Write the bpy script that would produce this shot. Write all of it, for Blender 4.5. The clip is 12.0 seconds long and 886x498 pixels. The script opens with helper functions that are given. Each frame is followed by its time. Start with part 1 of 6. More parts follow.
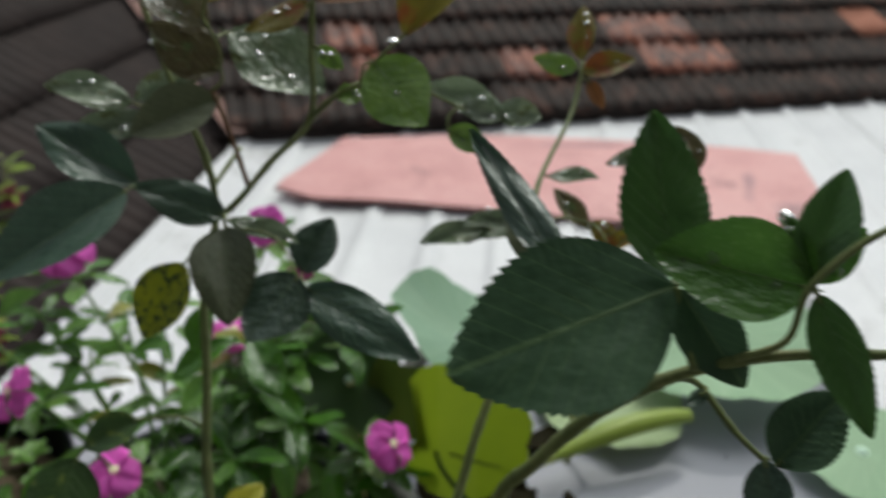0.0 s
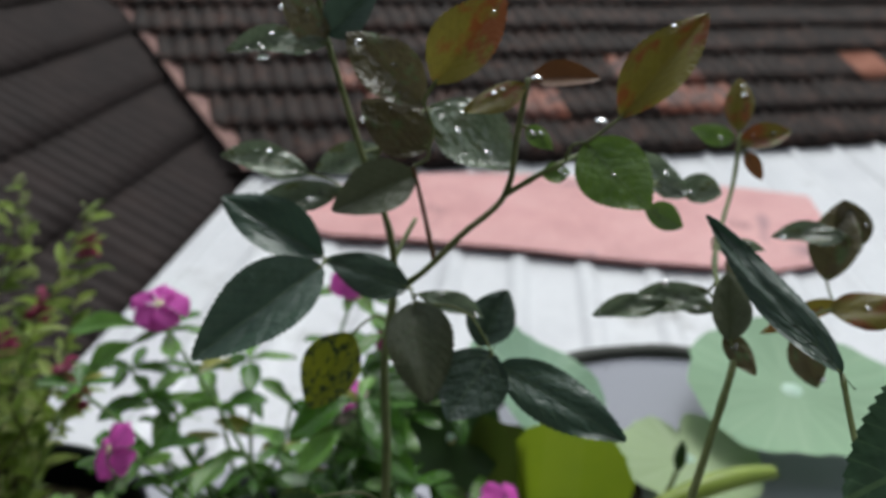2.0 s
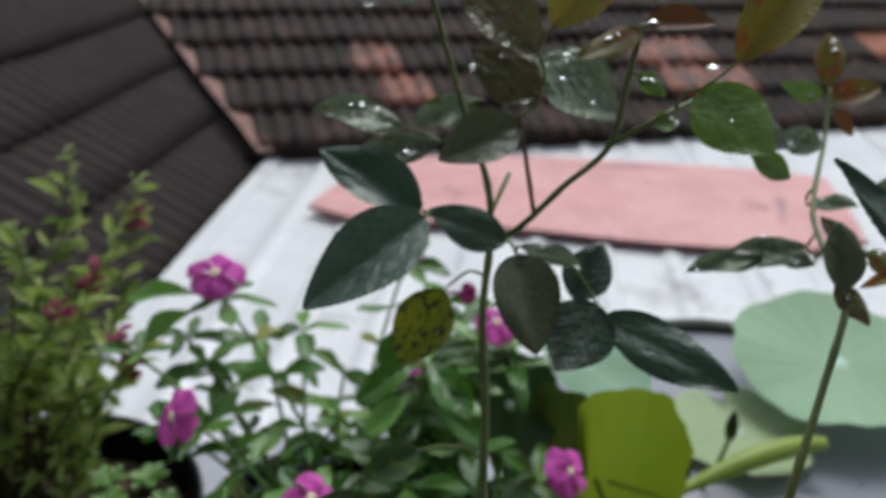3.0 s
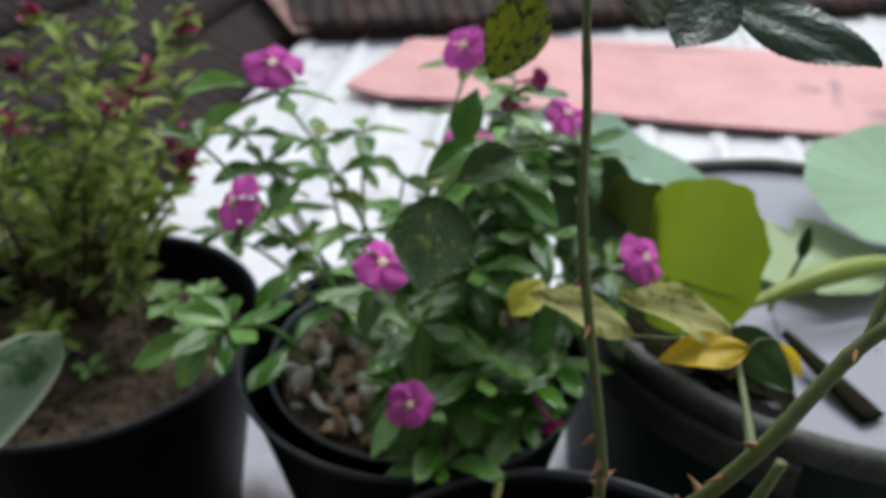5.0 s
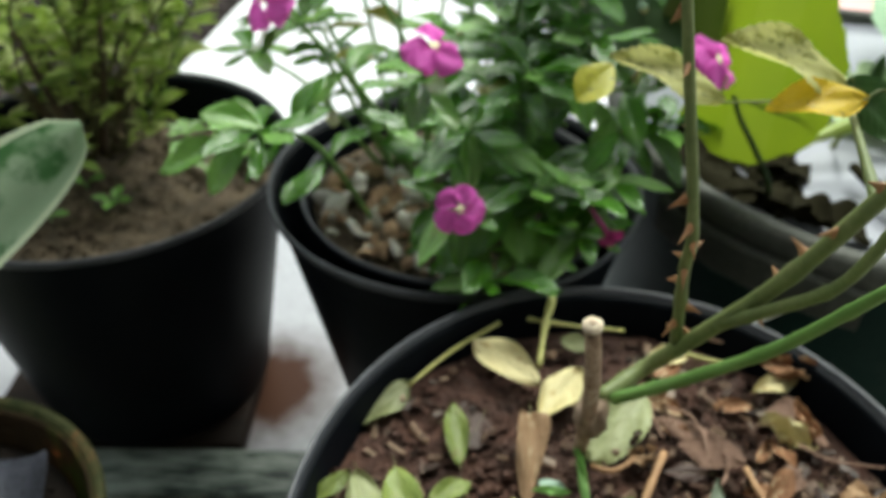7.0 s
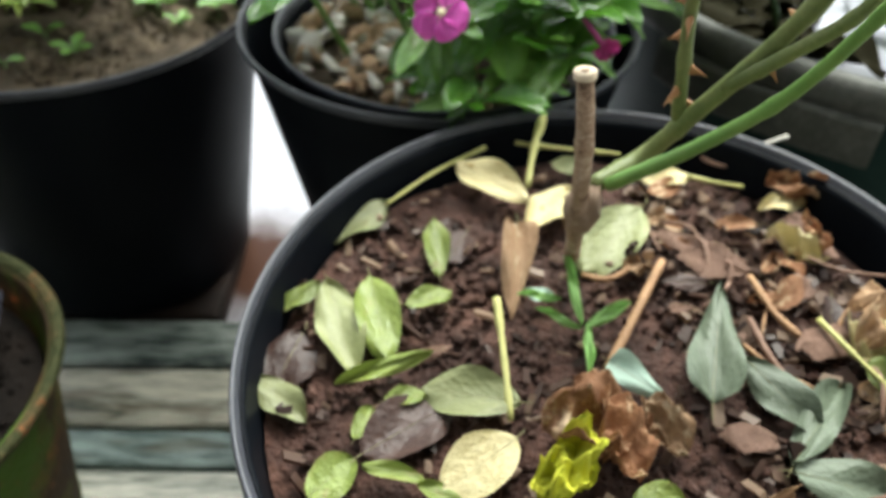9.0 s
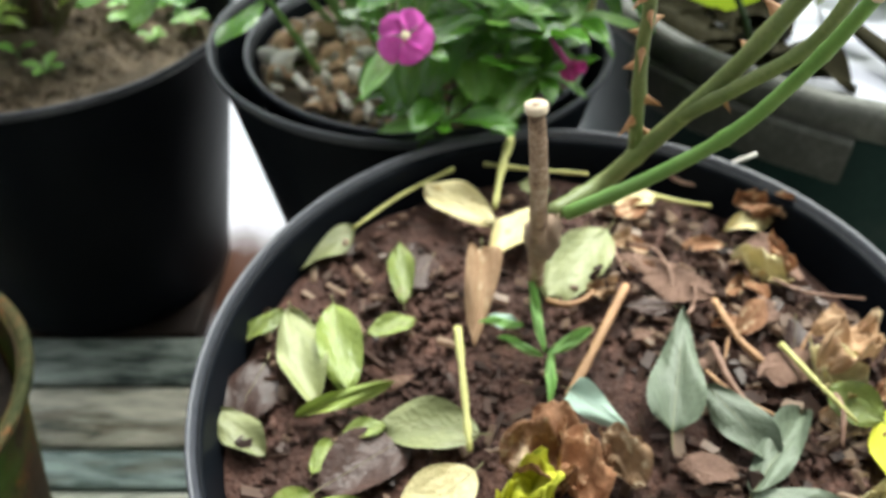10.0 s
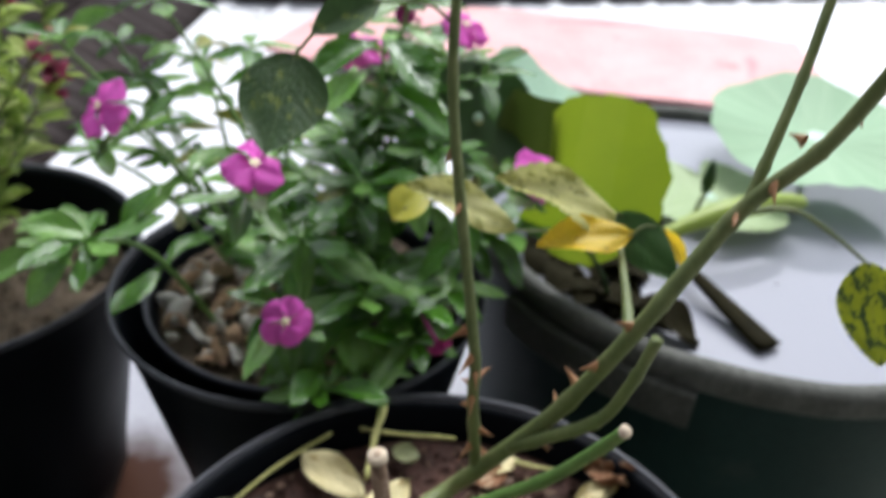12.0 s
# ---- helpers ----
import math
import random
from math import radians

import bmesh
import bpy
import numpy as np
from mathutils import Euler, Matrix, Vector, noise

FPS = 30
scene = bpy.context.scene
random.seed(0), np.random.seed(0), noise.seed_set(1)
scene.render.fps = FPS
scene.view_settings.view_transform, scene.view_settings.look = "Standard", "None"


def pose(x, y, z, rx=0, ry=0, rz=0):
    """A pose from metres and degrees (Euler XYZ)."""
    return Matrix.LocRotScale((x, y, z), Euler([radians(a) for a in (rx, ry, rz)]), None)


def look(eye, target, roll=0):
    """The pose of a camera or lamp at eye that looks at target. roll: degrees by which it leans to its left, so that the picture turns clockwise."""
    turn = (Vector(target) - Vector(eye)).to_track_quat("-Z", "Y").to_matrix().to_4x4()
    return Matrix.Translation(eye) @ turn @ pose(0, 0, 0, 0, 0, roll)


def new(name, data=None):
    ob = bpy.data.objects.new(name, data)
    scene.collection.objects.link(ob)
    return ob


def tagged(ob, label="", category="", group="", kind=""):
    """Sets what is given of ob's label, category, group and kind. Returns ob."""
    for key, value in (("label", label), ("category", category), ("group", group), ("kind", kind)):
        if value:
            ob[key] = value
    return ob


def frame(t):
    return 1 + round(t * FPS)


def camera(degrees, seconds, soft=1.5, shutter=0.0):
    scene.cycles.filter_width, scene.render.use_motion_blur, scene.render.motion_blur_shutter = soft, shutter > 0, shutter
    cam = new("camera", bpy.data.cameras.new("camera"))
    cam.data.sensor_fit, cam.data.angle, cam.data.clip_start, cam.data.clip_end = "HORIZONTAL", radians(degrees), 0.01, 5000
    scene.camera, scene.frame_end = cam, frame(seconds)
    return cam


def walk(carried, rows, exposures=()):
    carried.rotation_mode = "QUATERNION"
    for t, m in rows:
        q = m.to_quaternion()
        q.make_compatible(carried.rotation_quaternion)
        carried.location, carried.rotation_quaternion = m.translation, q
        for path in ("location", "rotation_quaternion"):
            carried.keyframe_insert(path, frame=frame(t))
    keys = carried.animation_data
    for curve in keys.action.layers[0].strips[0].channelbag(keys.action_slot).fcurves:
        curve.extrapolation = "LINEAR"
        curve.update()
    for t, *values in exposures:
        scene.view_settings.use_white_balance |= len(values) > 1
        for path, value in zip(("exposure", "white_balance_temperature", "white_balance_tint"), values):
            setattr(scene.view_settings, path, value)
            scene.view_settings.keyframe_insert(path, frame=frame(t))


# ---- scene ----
cam = camera(58.23, 12.0, soft=2.5, shutter=0.5)
cam.data.dof.use_dof, cam.data.dof.focus_distance, cam.data.dof.aperture_fstop = True, 0.2, 13.0
PATH = [
    (0.0, (0.0926, -0.1943, 0.7447, 64.20, -0.66, -2.54)),
    (0.5, (0.0550, -0.1965, 0.7550, 65.25, -0.78, -2.93)),
    (1.0, (0.0397, -0.1958, 0.7614, 66.25, -1.56, -3.50)),
    (1.5, (0.0157, -0.1883, 0.7608, 66.45, -1.71, -3.38)),
    (2.0, (0.0071, -0.1814, 0.7594, 66.56, -1.39, -2.88)),
    (2.5, (-0.0106, -0.1783, 0.7531, 66.31, -1.45, -3.23)),
    (3.0, (-0.0340, -0.1825, 0.7438, 65.57, -1.19, -2.57)),
    (5.0, (-0.0603, -0.1990, 0.6533, 58.97, -0.74, -0.37)),
    (5.5, (-0.0672, -0.1994, 0.6344, 58.15, -0.73, 0.21)),
    (6.0, (-0.0744, -0.2033, 0.6172, 56.71, -0.79, 0.63)),
    (6.5, (-0.0820, -0.2073, 0.5938, 54.97, -1.16, 0.85)),
    (7.0, (-0.0836, -0.2034, 0.5745, 52.80, -0.88, 0.61)),
    (7.5, (-0.0813, -0.2075, 0.5486, 51.51, -0.68, 0.90)),
    (9.5, (-0.0674, -0.2208, 0.4933, 48.68, -0.93, -0.12)),
    (10.0, (-0.0595, -0.2108, 0.5058, 48.91, -0.68, -0.39)),
    (10.5, (-0.0591, -0.2111, 0.5067, 49.66, -1.21, -0.78)),
    (11.0, (-0.0544, -0.2077, 0.5260, 51.61, -1.34, -0.84)),
    (11.5, (-0.0380, -0.1998, 0.5633, 55.31, -2.83, -3.20)),
    (12.0, (-0.0312, -0.1943, 0.6005, 57.81, -3.95, -4.33)),
]
EXPOSURE = [(0, -0.13, 6460, 3), (3, -0.12, 6100, 7), (5, 0.19, 6130, 8), (6.5, 0.73, 6400, 4), (7, 0.99, 6600, -4), (7.5, 1.11, 6600, -5), (9.5, 1.77, 6500, 3), (10.5, 1.83, 6500, 0), (11, 1.66, 6400, 0), (11.5, 1.28, 6150, 4), (12, 0.83, 6130, 10)]
walk(cam, [(t, pose(*p)) for t, p in PATH], EXPOSURE)

# ---- world, sun, exposure ----
world = bpy.data.worlds.new("overcast_sky")
scene.world = world
world.use_nodes = True
wn, wl = world.node_tree.nodes, world.node_tree.links
sky = wn.new("ShaderNodeTexSky")
sky.sky_type = "NISHITA"
sky.sun_disc = False
sky.sun_elevation, sky.sun_rotation = radians(58), radians(20)
sky.air_density, sky.dust_density, sky.ozone_density = 1.0, 3.0, 0.6
grey = wn.new("ShaderNodeHueSaturation")
grey.inputs["Saturation"].default_value = 0.25
wl.new(sky.outputs[0], grey.inputs["Color"])
wl.new(grey.outputs[0], wn["Background"].inputs["Color"])
wn["Background"].inputs["Strength"].default_value = 0.15
sun = new("sun", bpy.data.lights.new("sun", "SUN"))
sun.data.energy, sun.data.angle, sun.data.color = 1.5, radians(25), (1.0, 0.98, 0.95)
sun.matrix_world = look((0.34 * 5, 0.94 * 5, 8), (0, 0, 0))


# ---- materials ----
def shader(name, rough=0.5, spec=0.5, metal=0.0):
    m = bpy.data.materials.new(name)
    m.use_nodes = True
    b = m.node_tree.nodes["Principled BSDF"]
    b.inputs["Roughness"].default_value = rough
    b.inputs["Specular IOR Level"].default_value = spec
    b.inputs["Metallic"].default_value = metal
    return m, m.node_tree.nodes, m.node_tree.links, b


def rgb(c):
    return (c[0], c[1], c[2], 1.0)


def coords(n):
    return n.new("ShaderNodeTexCoord").outputs["Object"]


def noise_tex(n, l, scale, detail=4.0, rough=0.6, seeded=True, vec=None):
    t = n.new("ShaderNodeTexNoise")
    t.noise_dimensions = "4D"
    t.inputs["Scale"].default_value, t.inputs["Detail"].default_value, t.inputs["Roughness"].default_value = scale, detail, rough
    l.new(vec if vec else coords(n), t.inputs["Vector"])
    if seeded:
        oi = n.new("ShaderNodeObjectInfo")
        mu = n.new("ShaderNodeMath")
        mu.operation = "MULTIPLY"
        mu.inputs[1].default_value = 37.0
        l.new(oi.outputs["Random"], mu.inputs[0])
        l.new(mu.outputs[0], t.inputs["W"])
    return t.outputs["Fac"]


def ramp(n, l, fac, stops):
    r = n.new("ShaderNodeValToRGB")
    e = r.color_ramp.elements
    e[0].position, e[0].color = stops[0][0], rgb(stops[0][1])
    e[1].position, e[1].color = stops[-1][0], rgb(stops[-1][1])
    for p, c in stops[1:-1]:
        k = e.new(p)
        k.color = rgb(c)
    l.new(fac, r.inputs[0])
    return r.outputs[0]


def bump(n, l, b, fac, strength, distance):
    k = n.new("ShaderNodeBump")
    k.inputs["Strength"].default_value, k.inputs["Distance"].default_value = strength, distance
    l.new(fac, k.inputs["Height"])
    l.new(k.outputs[0], b.inputs["Normal"])
    return k


def mix(n, l, fac, a, c, mode="MIX"):
    k = n.new("ShaderNodeMix")
    k.data_type, k.blend_type = "RGBA", mode
    for value, slot in ((fac, 0), (a, 6), (c, 7)):
        if hasattr(value, "is_linked"):
            l.new(value, k.inputs[slot])
        else:
            k.inputs[slot].default_value = value if slot == 0 else rgb(value)
    return k.outputs[2]


def math_node(n, l, op, a, c=0.0):
    k = n.new("ShaderNodeMath")
    k.operation = op
    for value, slot in ((a, 0), (c, 1)):
        if hasattr(value, "is_linked"):
            l.new(value, k.inputs[slot])
        else:
            k.inputs[slot].default_value = value
    return k.outputs[0]


def stretched(n, l, by):
    mp = n.new("ShaderNodeMapping")
    mp.inputs["Scale"].default_value = by
    l.new(coords(n), mp.inputs["Vector"])
    return mp.outputs[0]


def surface(name, stops, scale=20.0, fine=200.0, rough=0.6, spec=0.4, metal=0.0, relief=0.3, depth=0.002, stain=None, seeded=True, rough_var=0.15, stretch=None):
    """A surface of two scales of mottling, fine relief and, if given, stains (colour, threshold, scale)."""
    m, n, l, b = shader(name, rough, spec, metal)
    vec = stretched(n, l, stretch) if stretch else None
    big = noise_tex(n, l, scale, 5, 0.6, seeded, vec)
    small = noise_tex(n, l, fine, 4, 0.6, seeded, vec)
    both = math_node(n, l, "ADD", math_node(n, l, "MULTIPLY", big, 0.65), math_node(n, l, "MULTIPLY", small, 0.35))
    colour = ramp(n, l, both, stops)
    if stain:
        spots = noise_tex(n, l, stain[2], 6, 0.65, seeded, vec)
        mask = ramp(n, l, spots, [(stain[1], (0, 0, 0)), (min(stain[1] + 0.12, 1.0), (1, 1, 1))])
        colour = mix(n, l, mask, colour, stain[0])
    l.new(colour, b.inputs["Base Color"])
    l.new(math_node(n, l, "ADD", math_node(n, l, "MULTIPLY", math_node(n, l, "SUBTRACT", big, 0.5), rough_var * 2), rough), b.inputs["Roughness"])
    bump(n, l, b, small, relief, depth)
    return m


def leafy(name, top, dark, vein, ribs=9.0, rough=0.38, spec=0.5, glow=0.22, spots=None, quilt=0.1, vein_amount=0.3, crinkle=0.1, radial=0, grain=0.3):
    """A leaf: midrib and side veins in its own length and width, mottling, thin enough to let light through."""
    m, n, l, b = shader(name, rough, spec)
    sep = n.new("ShaderNodeSeparateXYZ")
    l.new(coords(n), sep.inputs[0])
    ax = math_node(n, l, "ABSOLUTE", sep.outputs[0])
    mid = math_node(n, l, "LESS_THAN", ax, 0.016)
    slant = math_node(n, l, "SUBTRACT", sep.outputs[1], math_node(n, l, "MULTIPLY", ax, 0.75))
    wave = math_node(n, l, "PINGPONG", math_node(n, l, "MULTIPLY", slant, ribs), 0.5)
    side = math_node(n, l, "LESS_THAN", wave, 0.045)
    lines = math_node(n, l, "MAXIMUM", mid, math_node(n, l, "MULTIPLY", side, 0.45))
    mottle = noise_tex(n, l, 3.0, 5, 0.65)
    fine = noise_tex(n, l, 22.0, 3, 0.6)
    colour = ramp(n, l, math_node(n, l, "ADD", math_node(n, l, "MULTIPLY", mottle, 0.7), math_node(n, l, "MULTIPLY", fine, 0.3)), [(0.3, dark), (0.7, top)])
    colour = mix(n, l, math_node(n, l, "MULTIPLY", lines, vein_amount), colour, vein)
    if spots:
        blot = noise_tex(n, l, spots[2], 4, 0.6)
        mask = ramp(n, l, blot, [(spots[1], (0, 0, 0)), (spots[1] + 0.08, (1, 1, 1))])
        colour = mix(n, l, mask, colour, spots[0])
    if radial:
        fan = n.new("ShaderNodeTexGradient")
        fan.gradient_type = "RADIAL"
        l.new(coords(n), fan.inputs["Vector"])
        spoke = math_node(n, l, "PINGPONG", math_node(n, l, "MULTIPLY", fan.outputs["Fac"], radial), 0.5)
        fine_line = ramp(n, l, spoke, [(0.0, (0.3, 0.3, 0.3)), (0.09, (0, 0, 0))])
        colour = mix(n, l, fine_line, colour, vein)
    oi = n.new("ShaderNodeObjectInfo")
    hs = n.new("ShaderNodeHueSaturation")
    l.new(colour, hs.inputs["Color"])
    l.new(math_node(n, l, "ADD", math_node(n, l, "MULTIPLY", oi.outputs["Random"], 0.5), 0.75), hs.inputs["Value"])
    colour = hs.outputs[0]
    l.new(colour, b.inputs["Base Color"])
    l.new(math_node(n, l, "ADD", math_node(n, l, "MULTIPLY", fine, 0.25), rough - 0.12), b.inputs["Roughness"])
    bump(n, l, b, math_node(n, l, "ADD", math_node(n, l, "MULTIPLY", wave, quilt), math_node(n, l, "ADD", math_node(n, l, "MULTIPLY", fine, grain), math_node(n, l, "MULTIPLY", noise_tex(n, l, 7.0, 2, 0.5), crinkle * 3))), 0.25, 0.008)
    tr = n.new("ShaderNodeBsdfTranslucent")
    l.new(colour, tr.inputs["Color"])
    ms = n.new("ShaderNodeMixShader")
    ms.inputs[0].default_value = glow
    l.new(b.outputs[0], ms.inputs[1])
    l.new(tr.outputs[0], ms.inputs[2])
    l.new(ms.outputs[0], n["Material Output"].inputs["Surface"])
    return m


LEAF = {
    "dark": leafy("rose_leaf_dark", (0.056, 0.108, 0.068), (0.030, 0.066, 0.046), (0.10, 0.155, 0.092), rough=0.38, spec=0.95, crinkle=0.3, quilt=0.07, grain=0.08, vein_amount=0.5),
    "matt": leafy("rose_leaf_matt", (0.045, 0.098, 0.044), (0.024, 0.058, 0.029), (0.10, 0.17, 0.07), rough=0.45, quilt=0.02, crinkle=0.12, grain=0.04, vein_amount=0.65),
    "glossy": leafy("rose_leaf_glossy", (0.09, 0.21, 0.035), (0.05, 0.13, 0.025), (0.14, 0.26, 0.07), rough=0.25, glow=0.4, crinkle=0.2, grain=0.05, quilt=0.03),
    "glossy_dark": leafy("rose_leaf_bright", (0.075, 0.17, 0.04), (0.04, 0.10, 0.028), (0.1, 0.18, 0.06), rough=0.32, glow=0.28, grain=0.08),
    # wet: light grey-green base paints sky reflections over dark olive
    "wet": leafy("rose_leaf_wet", (0.24, 0.29, 0.20), (0.09, 0.14, 0.07), (0.22, 0.28, 0.17), rough=0.14, spec=1.0, crinkle=1.1, grain=0.12, spots=((0.10, 0.12, 0.045), 0.55, 3.0), glow=0.3),
    "olive": leafy("rose_leaf_olive", (0.13, 0.145, 0.08), (0.075, 0.095, 0.05), (0.12, 0.14, 0.07), rough=0.38, spec=0.6, crinkle=0.2, grain=0.05),
    "green": leafy("rose_leaf_green", (0.17, 0.28, 0.05), (0.09, 0.17, 0.035), (0.22, 0.32, 0.1), rough=0.2, spec=0.8, glow=0.38, crinkle=0.5),
    "young": leafy("rose_leaf_young", (0.24, 0.21, 0.03), (0.15, 0.12, 0.02), (0.28, 0.2, 0.05), rough=0.35, glow=0.35, spots=((0.24, 0.075, 0.02), 0.50, 2.0)),
    "young_dark": leafy("rose_leaf_bronze", (0.15, 0.14, 0.06), (0.085, 0.062, 0.03), (0.16, 0.11, 0.06), rough=0.2, spec=0.9, crinkle=1.0, spots=((0.11, 0.15, 0.06), 0.54, 2.5)),
    "young_red": leafy("rose_leaf_red", (0.22, 0.10, 0.03), (0.16, 0.06, 0.025), (0.2, 0.1, 0.05), glow=0.3),
    "mottled": leafy("rose_leaf_mottled", (0.31, 0.34, 0.015), (0.18, 0.22, 0.015), (0.26, 0.28, 0.05), glow=0.4, spots=((0.035, 0.06, 0.02), 0.50, 8.0)),
    "pale": leafy("rose_leaf_pale", (0.84, 0.82, 0.36), (0.66, 0.66, 0.20), (0.62, 0.6, 0.30), glow=0.5, spots=((0.30, 0.30, 0.06), 0.53, 4.5)),
    "spotted": leafy("rose_leaf_spotted", (0.50, 0.47, 0.04), (0.36, 0.36, 0.03), (0.5, 0.5, 0.12), glow=0.25, spots=((0.10, 0.10, 0.02), 0.58, 5.0)),
    "dark_mottled": leafy("rose_leaf_dark_mottled", (0.065, 0.125, 0.035), (0.03, 0.065, 0.02), (0.10, 0.16, 0.05), spots=((0.15, 0.20, 0.04), 0.55, 5.0), vein_amount=0.2),
    "yellow": leafy("rose_leaf_yellow", (0.88, 0.66, 0.04), (0.72, 0.48, 0.02), (0.8, 0.6, 0.1), glow=0.4, spots=((0.3, 0.2, 0.04), 0.62, 6.0)),
}
PERI = [
    leafy("periwinkle_leaf", (0.092, 0.25, 0.017), (0.034, 0.115, 0.009), (0.16, 0.30, 0.08), ribs=7, rough=0.22, spec=0.85, glow=0.30, crinkle=0.5, quilt=0.3, vein_amount=0.4),
    leafy("periwinkle_leaf_pale", (0.24, 0.45, 0.10), (0.12, 0.29, 0.04), (0.27, 0.41, 0.18), ribs=7, rough=0.22, spec=0.9, glow=0.34, crinkle=0.5, quilt=0.3, vein_amount=0.4),
    leafy("periwinkle_leaf_old", (0.36, 0.34, 0.05), (0.19, 0.22, 0.04), (0.37, 0.38, 0.12), ribs=7, rough=0.35, quilt=0.3),
]
M_PETAL = leafy("petal_magenta", (0.88, 0.17, 0.68), (0.76, 0.10, 0.56), (0.88, 0.32, 0.74), ribs=5, rough=0.6, spec=0.2, glow=0.45, quilt=0.1, vein_amount=0.2)
M_PETAL_DARK = leafy("petal_fading", (0.42, 0.04, 0.22), (0.25, 0.025, 0.12), (0.4, 0.1, 0.25), ribs=5, rough=0.6, spec=0.2, glow=0.25, quilt=0.2, vein_amount=0.25)
M_EYE = surface("flower_eye", [(0.3, (0.75, 0.55, 0.45)), (0.7, (0.9, 0.85, 0.55))], 30, 300, 0.6)
M_CANE = surface("rose_cane_green", [(0.25, (0.078, 0.108, 0.034)), (0.5, (0.15, 0.185, 0.062)), (0.75, (0.26, 0.265, 0.115))], 60, 500, 0.5, relief=0.4, depth=0.0006, stain=((0.15, 0.115, 0.06), 0.66, 70), seeded=False)
M_CANE_BRIGHT = surface("rose_shoot_bright", [(0.25, (0.10, 0.22, 0.045)), (0.75, (0.19, 0.33, 0.085))], 60, 500, 0.4, relief=0.3, depth=0.0005, stain=((0.2, 0.2, 0.09), 0.66, 80), seeded=False)
M_CANE_RED = surface("rose_twig_red", [(0.25, (0.14, 0.06, 0.04)), (0.75, (0.2, 0.12, 0.05))], 60, 500, 0.45, seeded=False)
M_BARK = surface("cut_stub_bark", [(0.36, (0.12, 0.07, 0.045)), (0.5, (0.38, 0.26, 0.18)), (0.64, (0.62, 0.50, 0.40))], 110, 700, 0.75, relief=0.7, depth=0.001, seeded=False)
M_CUT = surface("cut_wood", [(0.3, (0.5, 0.38, 0.26)), (0.7, (0.72, 0.62, 0.48))], 150, 800, 0.7, seeded=False)
M_PITH = surface("pith", [(0.3, (0.42, 0.30, 0.2)), (0.7, (0.52, 0.4, 0.3))], 150, 800, 0.8, seeded=False)
M_THORN = surface("thorn", [(0.3, (0.30, 0.13, 0.06)), (0.7, (0.45, 0.25, 0.12))], 100, 600, 0.5)
M_POT = surface("black_pot_plastic", [(0.3, (0.0034, 0.0044, 0.0062)), (0.7, (0.0068, 0.0084, 0.0115))], 14, 260, 0.42, 0.035, relief=0.15, depth=0.0006, stain=((0.013, 0.013, 0.013), 0.68, 9), seeded=False)
M_RIM = surface("grey_pot_rim", [(0.3, (0.034, 0.037, 0.046)), (0.7, (0.075, 0.078, 0.094))], 25, 300, 0.4, 0.4, relief=0.2, depth=0.0006, stain=((0.03, 0.03, 0.03), 0.64, 25), seeded=False)
M_SOIL = surface("wet_soil", [(0.28, (0.014, 0.006, 0.004)), (0.5, (0.066, 0.028, 0.019)), (0.75, (0.19, 0.092, 0.064))], 45, 320, 0.62, 0.4, relief=1.0, depth=0.006, seeded=False)
M_SOIL_DARK = surface("black_wet_soil", [(0.3, (0.004, 0.0035, 0.003)), (0.7, (0.014, 0.010, 0.008))], 45, 320, 0.75, 0.08, relief=1.0, depth=0.005, seeded=False)
M_SOIL_DRY = surface("brown_soil", [(0.32, (0.026, 0.018, 0.011)), (0.5, (0.085, 0.062, 0.038)), (0.68, (0.22, 0.165, 0.11))], 60, 330, 0.8, 0.3, relief=1.0, depth=0.005, seeded=False)
M_TERRA = surface("mossy_terracotta", [(0.32, (0.016, 0.010, 0.006)), (0.5, (0.040, 0.024, 0.011)), (0.58, (0.11, 0.045, 0.018)), (0.63, (0.48, 0.13, 0.038))], 22, 200, 0.75, 0.12, relief=0.8, depth=0.003, stain=((0.050, 0.095, 0.012), 0.47, 10), seeded=False)
M_TERRA_RIM = surface("mossy_terracotta_rim", [(0.34, (0.013, 0.017, 0.006)), (0.48, (0.036, 0.039, 0.016)), (0.56, (0.075, 0.052, 0.024)), (0.62, (0.26, 0.075, 0.025))], 24, 220, 0.75, 0.08, relief=0.8, depth=0.003, stain=((0.035, 0.055, 0.013), 0.55, 11), seeded=False)
M_TUB = surface("dark_green_tub", [(0.3, (0.007, 0.021, 0.019)), (0.7, (0.019, 0.045, 0.040))], 10, 200, 0.5, 0.10, relief=0.25, depth=0.001, stain=((0.035, 0.052, 0.048), 0.60, 9), seeded=False)
M_TUB_LIP = surface("limed_tub_lip", [(0.25, (0.030, 0.032, 0.027)), (0.5, (0.070, 0.072, 0.062)), (0.78, (0.165, 0.165, 0.15))], 22, 220, 0.7, 0.35, relief=0.6, depth=0.0015, stain=((0.06, 0.065, 0.045), 0.6, 16), seeded=False)
def plank_paint(name, worn, mid, paint, dirt):
    return surface(name, [(0.40, worn), (0.455, mid), (0.51, paint), (0.57, tuple(min(1.0, k * 1.5) for k in paint))], 30, 260, 0.38, 0.5, relief=0.6, depth=0.0012, stain=(dirt, 0.58, 36), stretch=(0.13, 1, 1))


